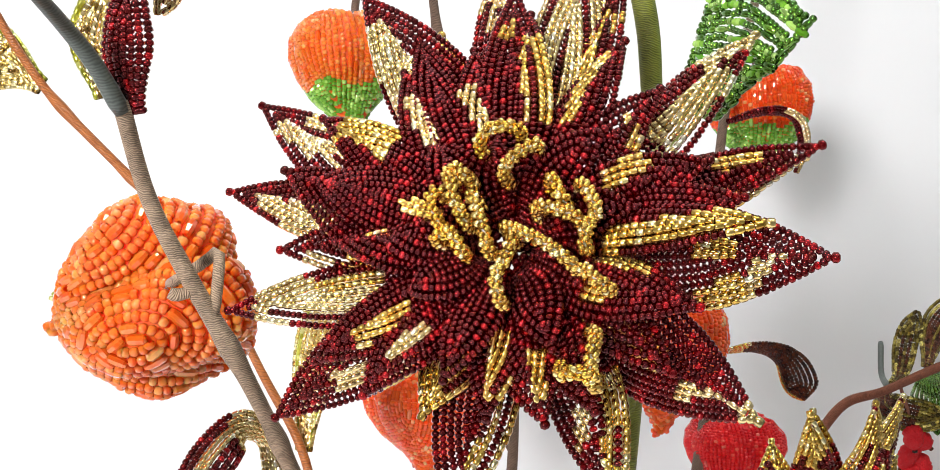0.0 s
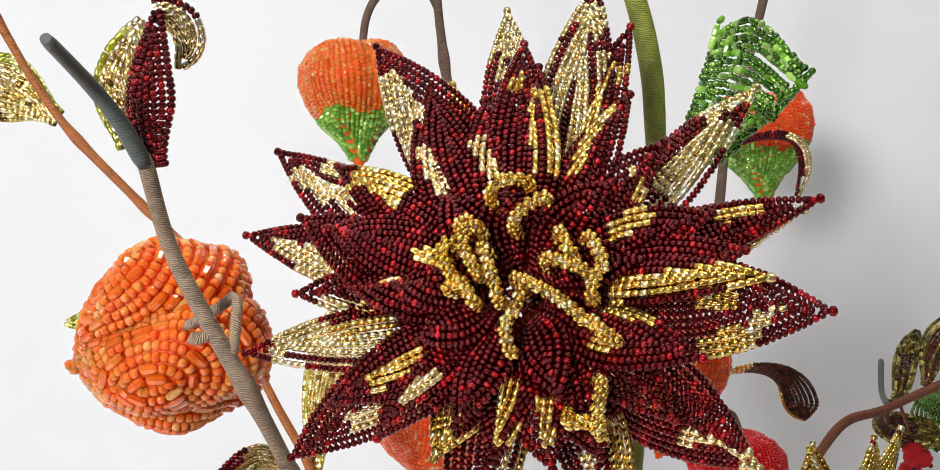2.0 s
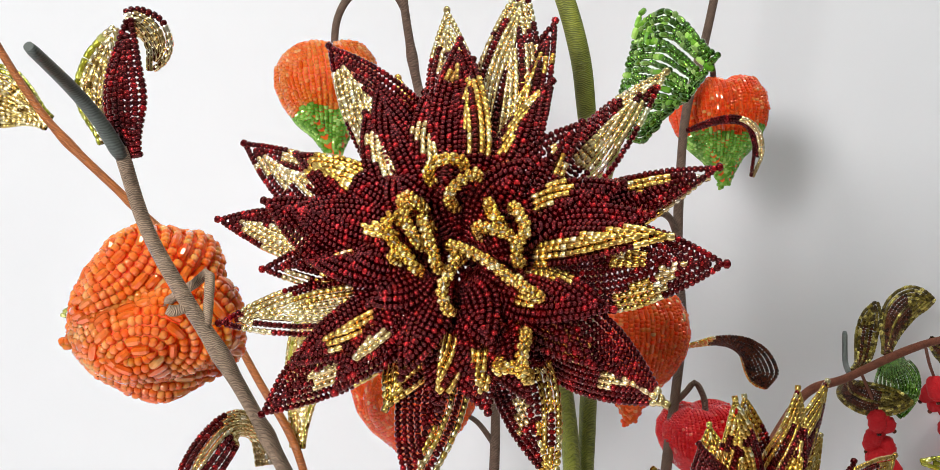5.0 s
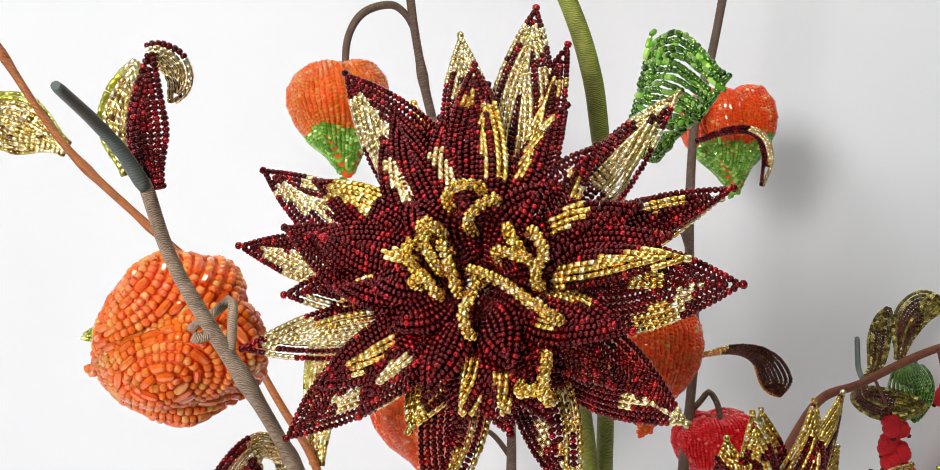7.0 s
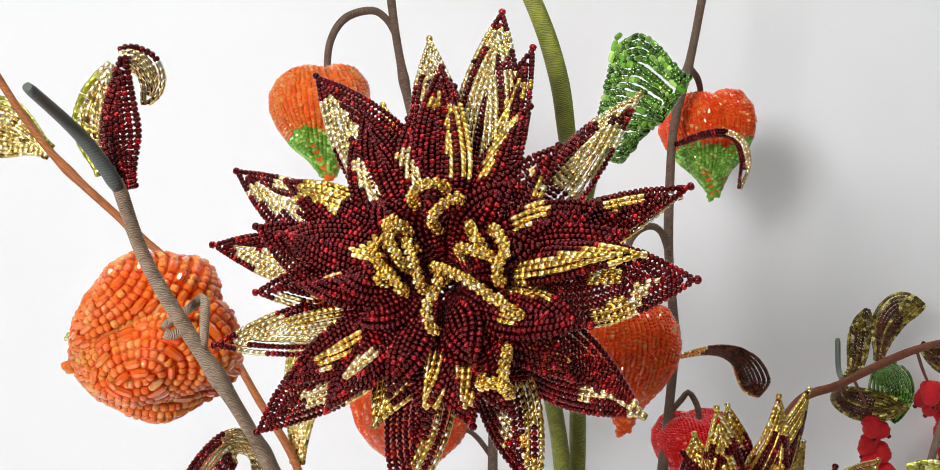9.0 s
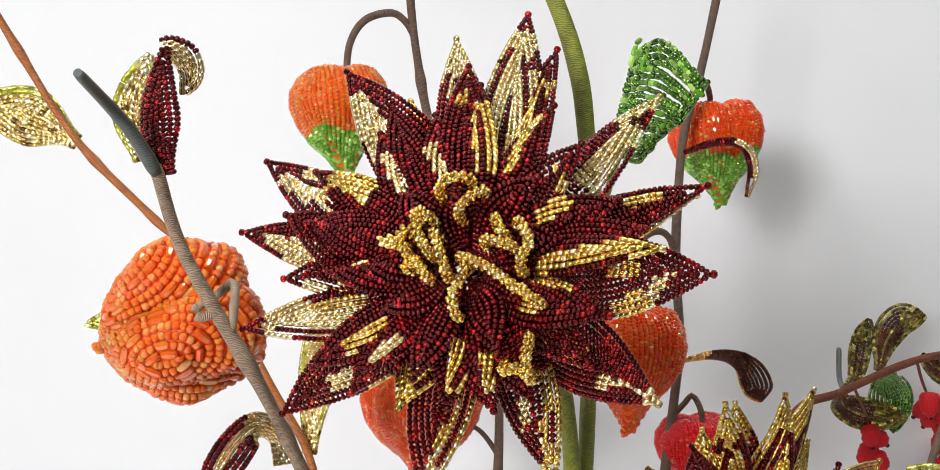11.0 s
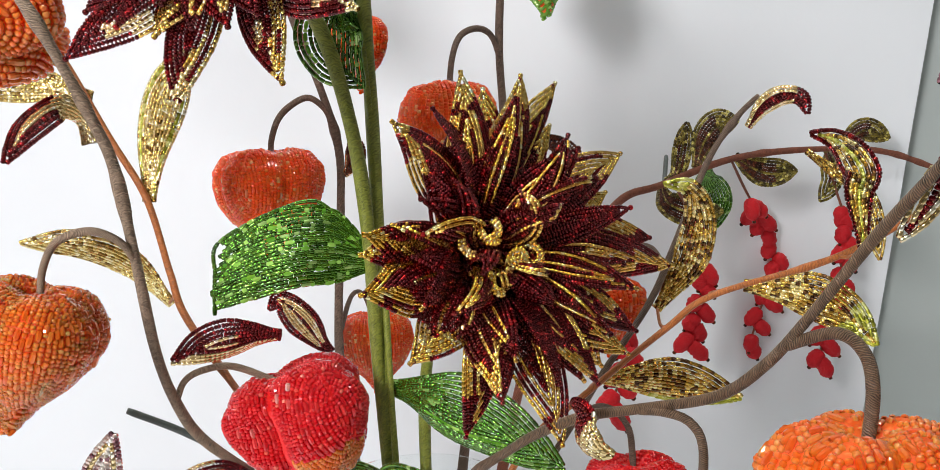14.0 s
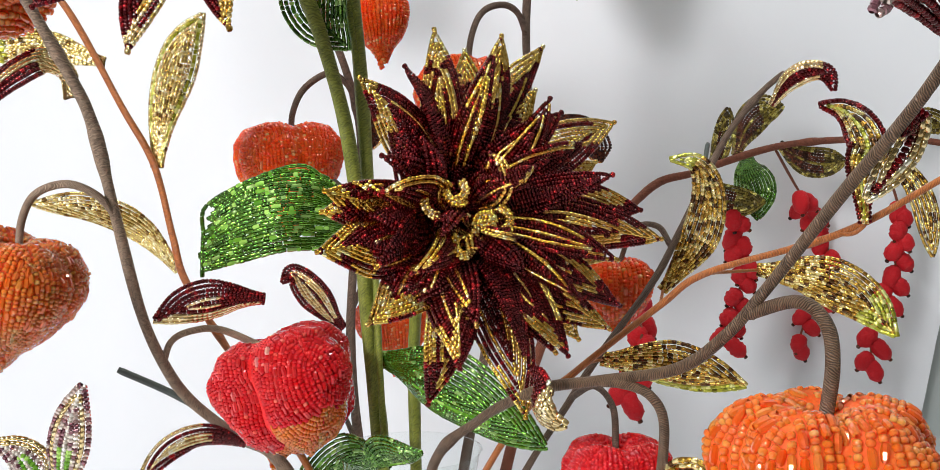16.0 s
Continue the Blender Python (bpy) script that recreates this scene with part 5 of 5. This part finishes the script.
twig(copper2, [(0.3055, 0.365, 0.306), (0.309, 0.357, 0.3065), (0.3125, 0.3525, 0.310)], 0.0010, 0.0008, COPPER)

# the dark branch with a curled leaf on its cut end
B7 = (0.128, 0.456, 0.014)
dark = branch("leafy_branch", B7, [B7, (0.150, 0.44, 0.14), (0.195, 0.432, 0.225), (0.2322, 0.440, 0.2765), (0.2486, 0.455, 0.3035), (0.2751, 0.480, 0.3518), (0.296, 0.494, 0.377), (0.3104, 0.500, 0.3894)], 0.0020, 0.0017, BARK, "dark brown thread-wrapped branch with a cut end", knots=3)
leaf(dark, [(0.3027, 0.4970, 0.3707), (0.3103, 0.4900, 0.3821), (0.3196, 0.4840, 0.3873), (0.3282, 0.4790, 0.3856), (0.3321, 0.4780, 0.3757)], (0.2, 0.9, 0.6), 0.0058, 3, (MAROON, PALE), lambda k, sd, s: 1 if k >= 2 and s < 0.7 else 0, 71, 0.0024, "arched maroon and gold beaded leaf")
lantern(dark, (0.216, 0.476, 0.284), 0.0200, (0.05, 0, -1), 0.3, 4, (TANGERINE, LIME), CORE_ORANGE, "deep orange beaded lantern half hidden behind the dahlia", 12, HEART, 0.0026, None, 0.2, 0.1)
twig(dark, [(0.2440, 0.451, 0.2955), (0.238, 0.462, 0.306), (0.226, 0.474, 0.304), (0.217, 0.476, 0.281)], 0.0016, 0.0015, BARK)
lantern(dark, (0.2135, 0.372, 0.211), 0.0248, (0.0, 0, -1), 0.4, 4, (RED, ORANGE), CORE_RED, "red beaded lantern under the thick branch", 13, GLOBE)
twig(dark, [(0.192, 0.4325, 0.2205), (0.203, 0.405, 0.232), (0.211, 0.380, 0.228), (0.212, 0.372, 0.211)], 0.0016, 0.0015, BARK)

# the rust branch at the back, with olive leaves and hanging red sprays
B8 = (0.126, 0.468, 0.014)
rust = branch("berry_branch", B8, [B8, (0.150, 0.520, 0.15), (0.185, 0.570, 0.255), (0.2428, 0.6355, 0.3226), (0.2818, 0.6522, 0.3376), (0.3485, 0.6800, 0.3567), (0.4265, 0.7023, 0.3607), (0.4753, 0.7134, 0.3563), (0.5199, 0.7190, 0.3407)], 0.0038, 0.0022, RUST, "rust brown branch with olive gold leaves and red sprays", knots=4)
twig(rust, [(0.2837, 0.6555, 0.3384), (0.2904, 0.6856, 0.3418), (0.2954, 0.7023, 0.3596)], 0.0020, 0.0019, TAPE, "cut_end", "bare cut twig in dark tape")
OLV = (OLIVE, BROWNBEAD)


def veined(k, sd, s):
    return 1 if k in (1, 2) and s < 0.7 else 0


leaf(rust, [(0.2859, 0.6555, 0.3407), (0.2982, 0.6745, 0.3462), (0.3038, 0.6800, 0.3663), (0.3060, 0.6711, 0.3841)], (0.3, 1, 0), 0.0065, 4, OLV, veined, 80, 0.0026, "olive and brown beaded leaf", form=PLAIN, peak=0.62, point=2.8)
leaf(rust, [(0.3104, 0.6667, 0.3485), (0.3180, 0.6767, 0.3660), (0.3310, 0.6800, 0.3810), (0.3470, 0.6800, 0.3850)], (0, 1, 0.2), 0.0115, 4, OLV, veined, 81, 0.0026, "olive and brown beaded leaf", form=PLAIN, peak=0.62, point=2.8)
leaf(rust, [(0.3439, 0.6800, 0.3574), (0.3584, 0.6889, 0.3485), (0.3739, 0.6912, 0.3429), (0.3951, 0.6912, 0.3440)], (0, 1, 0.3), 0.0110, 4, OLV, veined, 82, 0.0026, "olive and brown beaded leaf", form=PLAIN, peak=0.62, point=2.8)
leaf(rust, [(0.2815, 0.6555, 0.3384), (0.2904, 0.6767, 0.3239), (0.3093, 0.6800, 0.3150), (0.3338, 0.6800, 0.3150)], (0, 1, 0.2), 0.0110, 4, OLV, veined, 83, 0.0026, "olive and brown beaded leaf", form=PLAIN, peak=0.62, point=2.8)
leaf(rust, [(0.4218, 0.7023, 0.3607), (0.4308, 0.7201, 0.3507), (0.4352, 0.7246, 0.3351), (0.4241, 0.7246, 0.3184)], (0, 1, 0), 0.0080, 4, OLV, veined, 84, 0.0026, "olive and brown beaded leaf", form=PLAIN, peak=0.62, point=2.8)
leaf(rust, [(0.4352, 0.7034, 0.3618), (0.4464, 0.7201, 0.3663), (0.4620, 0.7246, 0.3752), (0.4820, 0.7246, 0.3674)], (0, 1, 0.3), 0.0090, 4, OLV, veined, 85, 0.0026, "olive and brown beaded leaf", form=PLAIN, peak=0.62, point=2.8)
leaf(rust, [(0.4040, 0.6956, 0.3596), (0.4174, 0.6767, 0.3440), (0.4319, 0.6689, 0.3329), (0.4408, 0.6611, 0.3106), (0.4452, 0.6577, 0.2749)], (0.2, 1, 0.2), 0.0075, 4, (SPECKLE, MAROON), one, 86, 0.0026, "speckled gold hanging beaded leaf", form=PLAIN, peak=0.62, point=2.8)
leaf(rust, [(0.3194, 0.6689, 0.3485), (0.3227, 0.6834, 0.3373), (0.3294, 0.6912, 0.3239), (0.3315, 0.6934, 0.3010)], (0.2, 1, 0), 0.0140, 5, (GREEN, OLIVE), one, 90, 0.0026, "dark green beaded leaf with a rounded form", form=PLAIN, peak=0.6, cup=0.6)


def spray(parent, path, r, seed, count):
    """A drooping thread hung with plump red beaded pods, each with a dark tip."""
    stalk = twig(parent, path, 0.0011, 0.0009, RUST, "spray_stalk")
    rng = random.Random(seed)
    c = spline(rel(path, parent.location), 60)
    for i in range(count):
        t = 0.30 + 0.68 * i / max(1, count - 1)
        p = c[int(60 * t)]
        lean = (0.9 if i % 2 else -0.9) * rng.uniform(0.3, 1.3) if i else 0.1
        w = unit(np.array((lean, rng.uniform(-0.3, 0.3), -1.0)))
        long = rng.uniform(0.014, 0.020)
        a_ = unit(np.cross(w, (0.3194, 1.0142, 0.1791)))
        b_ = np.cross(w, a_)
        verts, faces, rows, turn = [], [], 12, 14
        for k in range(rows):
            f = k / (rows - 1)
            rr = r * math.sqrt(max(0.03, 1 - abs(2 * f - 0.92) ** 3)) * (1 + 0.07 * rng.uniform(-1, 1))
            for q in range(turn):
                an = 2 * math.pi * q / turn
                wob = rr * (1 + 0.07 * rng.uniform(-1, 1))
                verts.append(tuple(p + w * long * f + wob * (math.cos(an) * a_ + math.sin(an) * b_)))
        for k in range(rows - 1):
            for q in range(turn):
                n_ = (q + 1) % turn
                faces.append((k * turn + q, (k + 1) * turn + q, (k + 1) * turn + n_, k * turn + n_))
        faces.append(tuple(range(turn)))
        me = bpy.data.meshes.new("pod")
        me.from_pydata(verts, [], faces)
        for q in me.polygons:
            q.use_smooth = True
        me.materials.append(POD)
        pod = part("pod", me, stalk)
        beads = Beads(seed * 50 + i)
        beads.single(p + w * long * 1.03, w, 0.0016, 0.0024, 0)
        part("pod_tip", beads.mesh((BROWNBEAD,), ROUND), stalk)


spray(rust, [(0.3416, 0.6800, 0.3529), (0.3639, 0.7246, 0.3295), (0.3923, 0.7691, 0.2961), (0.4018, 0.7691, 0.2638), (0.3862, 0.7691, 0.2237), (0.3751, 0.7691, 0.1880)], 0.0063, 1, 16)
spray(rust, [(0.4218, 0.7023, 0.3574), (0.4352, 0.7246, 0.3351), (0.4452, 0.7246, 0.2961), (0.4397, 0.7246, 0.2593), (0.4263, 0.7190, 0.2237), (0.4174, 0.7134, 0.1847)], 0.0063, 2, 16)
spray(rust, [(0.2915, 0.6566, 0.3384), (0.3104, 0.6856, 0.3106), (0.3194, 0.6912, 0.2772), (0.3160, 0.6912, 0.2404), (0.3060, 0.6912, 0.2070)], 0.0063, 3, 14)
spray(rust, [(0.206, 0.585, 0.287), (0.228, 0.560, 0.262), (0.234, 0.535, 0.232), (0.222, 0.530, 0.200)], 0.0060, 4, 10)

# green leaves about the flowers
GRN = (GREEN, LIME)
green_a = empty("leaf_stem", (0.0985, 0.430, 0.014), "stem with broad green beaded leaves between the dahlias", "leaves")
part("stem", tube_mesh(rel([(0.0985, 0.430, 0.014), (0.0975, 0.427, 0.16), (0.0965, 0.420, 0.23), (0.0955, 0.412, 0.31), (0.0950, 0.398, 0.360), (0.094, 0.372, 0.412)], (0.0985, 0.430, 0.014)), 0.0018, 0.0016, MOSS), green_a)


def lined(k, sd, s):
    return 1 if k == 4 and sd > 0 and 0.25 < s < 0.7 else 0


def fan_leaf(parent, start, crest, sole, high, low, rows, size, mats, seed, label):
    """A drooping leaf of separate bead rows that spread from one stalk: the first arches over the crest, the last runs along the sole; their ends stand out unevenly."""
    base = np.array(parent.location)
    start, crest, sole, high, low = (np.array(q) - base for q in (start, crest, sole, high, low))
    beads = Beads(seed, tuple(i for i, m in enumerate(mats) if m.name in CUT))
    for i in range(rows):
        f = i / (rows - 1)
        a = start + np.array((0.0, 0.001, -0.006)) * f
        m = crest + (sole - crest) * f + np.array((0, -0.006 * math.sin(math.pi * f), 0))
        e = high + (low - high) * f
        e = e + (e - m) * beads.rng.uniform(-0.05, 0.08)
        beads.thread(spline([a, a + (m - a) * 0.5 + np.array((0, 0, 0.35 * (m[2] - a[2]))), m, m + (e - m) * 0.55 + np.array((0, 0, 0.004 * (1 - f))), e], 60), size, lambda s, i=i: 1 if beads.rng.random() < 0.07 else 0, 0.4, 0.08, mess=1.8)
    edge = spline([start, start + (crest - start) * 0.55 + np.array((0, 0, 0.008)), crest + np.array((0, 0, 0.0022)), high + np.array((-0.002, 0, 0.001)), high + (low - high) * 0.5 + np.array((-0.003, 0, 0)), low + np.array((-0.001, 0, -0.003))], 90)
    beads.thread(edge, size, lambda s: 0, 0.3, 0.08)
    return part("leaf", beads.mesh(mats, ROUND), parent, label)


fan_leaf(green_a, (0.0925, 0.409, 0.311), (0.058, 0.398, 0.3365), (0.056, 0.392, 0.2985), (0.0225, 0.392, 0.321), (0.0165, 0.392, 0.289), 22, 0.0023, GRN, 101, "broad drooping green beaded leaf")
leaf(green_a, [(0.093, 0.424, 0.241), (0.115, 0.410, 0.236), (0.149, 0.395, 0.224), (0.181, 0.382, 0.207)], (0, 1, 0.4), 0.0195, 9, GRN, lined, 102, bugles=0.4, tight=0.98, size=0.0021, label="broad green beaded leaf under the dahlia", peak=0.45, point=2.3)
leaf(green_a, [(0.098, 0.430, 0.186), (0.085, 0.440, 0.186), (0.066, 0.448, 0.180), (0.040, 0.452, 0.166)], (0, 1, 0.7), 0.0150, 7, GRN, lined, 103, bugles=0.4, tight=0.98, size=0.0021, label="green beaded leaf at the rim of the vase", peak=0.4)
leaf(green_a, [(0.0870, 0.4250, 0.1846), (0.0978, 0.4150, 0.1926), (0.1094, 0.4050, 0.1980), (0.1209, 0.3980, 0.2007)], (0, 1, 0.6), 0.0110, 5, GRN, lined, 105, 0.0024, "green beaded leaf over the rim of the vase", peak=0.4)
leaf(green_a, [(0.0935, 0.371, 0.414), (0.086, 0.366, 0.425), (0.0805, 0.366, 0.418), (0.0825, 0.371, 0.404), (0.0935, 0.376, 0.3905)], (0.2, 1, 0), 0.0150, 6, GRN, lined, 104, bugles=0.4, tight=0.98, size=0.0021, label="green beaded leaf behind the dahlia", peak=0.5, cup=-0.2)

# the small green cup of bugle beads beside the dahlia
cup = empty("beaded_bud", (0.104, 0.345, 0.478), "small open green bud of seed and bugle beads", "bud")
part("stem", tube_mesh(rel([(0.097, 0.354, 0.444), (0.099, 0.350, 0.462), (0.105, 0.345, 0.482), (0.112, 0.334, 0.492)], cup.location), 0.0014, 0.0014, MOSS), cup)
beads = Beads(110)
L0, L1, R0, R1 = (np.array(q) for q in rel([(0.1000, 0.345, 0.4830), (0.1075, 0.336, 0.5130), (0.1120, 0.322, 0.4800), (0.1275, 0.304, 0.4990)], cup.location))
for i in range(19):
    f = i / 18
    a, c = L0 + (L1 - L0) * f, R0 + (R1 - R0) * f
    c = c + (c - a) * beads.rng.uniform(-0.10, 0.06)
    m = a + (c - a) * (0.5 - 0.1 * f) + np.array((0.001, -0.004, -0.006 + 0.013 * f))
    beads.thread(spline([a, m, c], 40), 0.0022, lambda s, i=i: 1 if (i * 5 + int(s * 7)) % 9 == 0 else 0, 0.22, 0.1, mess=2.4)
for i in range(2):
    beads.thread(spline([R0 + (R1 - R0) * 0.1 * i, (R0 + R1) / 2 + np.array((0.002 * i, 0.002, 0.0)), R1 - (R1 - R0) * 0.06 * i], 30), 0.0021, lambda s: 0, 0.5, 0.1)
for i in range(3):
    top = L1 + (R1 - L1) * (0.05 + 0.16 * i) + np.array((0, 0, 0.004))
    beads.thread(spline([top - np.array((0.002, 0, 0.008)), top, top + np.array((0.001, 0.001, 0.0015))], 20), 0.0021, lambda s, i=i: i % 2, 0.4, 0.1, bugle_mat=1)
tagged(part("sepal", beads.mesh(GRN, ROUND_FINE), cup), kind="stuff")

# pink and green leaf in the lower corner
pink = empty("leafy_sprig", (0.094, 0.452, 0.014), "sprig with pink crystal and green beaded leaves", "leaves")
part("stem", tube_mesh(rel([(0.094, 0.452, 0.014), (0.055, 0.42, 0.13), (0.010, 0.36, 0.165), (-0.025, 0.333, 0.190)], pink.location), 0.0018, 0.0014, TAUPE), pink)
leaf(pink, [(-0.026, 0.332, 0.191), (-0.022, 0.327, 0.212), (-0.016, 0.324, 0.232), (-0.010, 0.323, 0.248)], FRONT, 0.0088, 4, (CRYSTAL, LIME, PEARL, PALE), lambda k, sd, s: 1 if k == 1 and s < 0.5 else 2 if k == 0 else 3 if k == 3 else 0, 121, 0.0024, "pink crystal beaded leaf with a green rib")
leaf(pink, [(-0.026, 0.332, 0.191), (-0.036, 0.330, 0.205), (-0.044, 0.330, 0.215), (-0.055, 0.330, 0.221)], FRONT, 0.0090, 4, (CRYSTAL, LIME, PEARL, PALE), lambda k, sd, s: 1 if k == 1 else 2 if k == 0 else 3 if k >= 3 and sd > 0 else 0, 122, 0.0024, "pink crystal beaded leaf with a green rib")
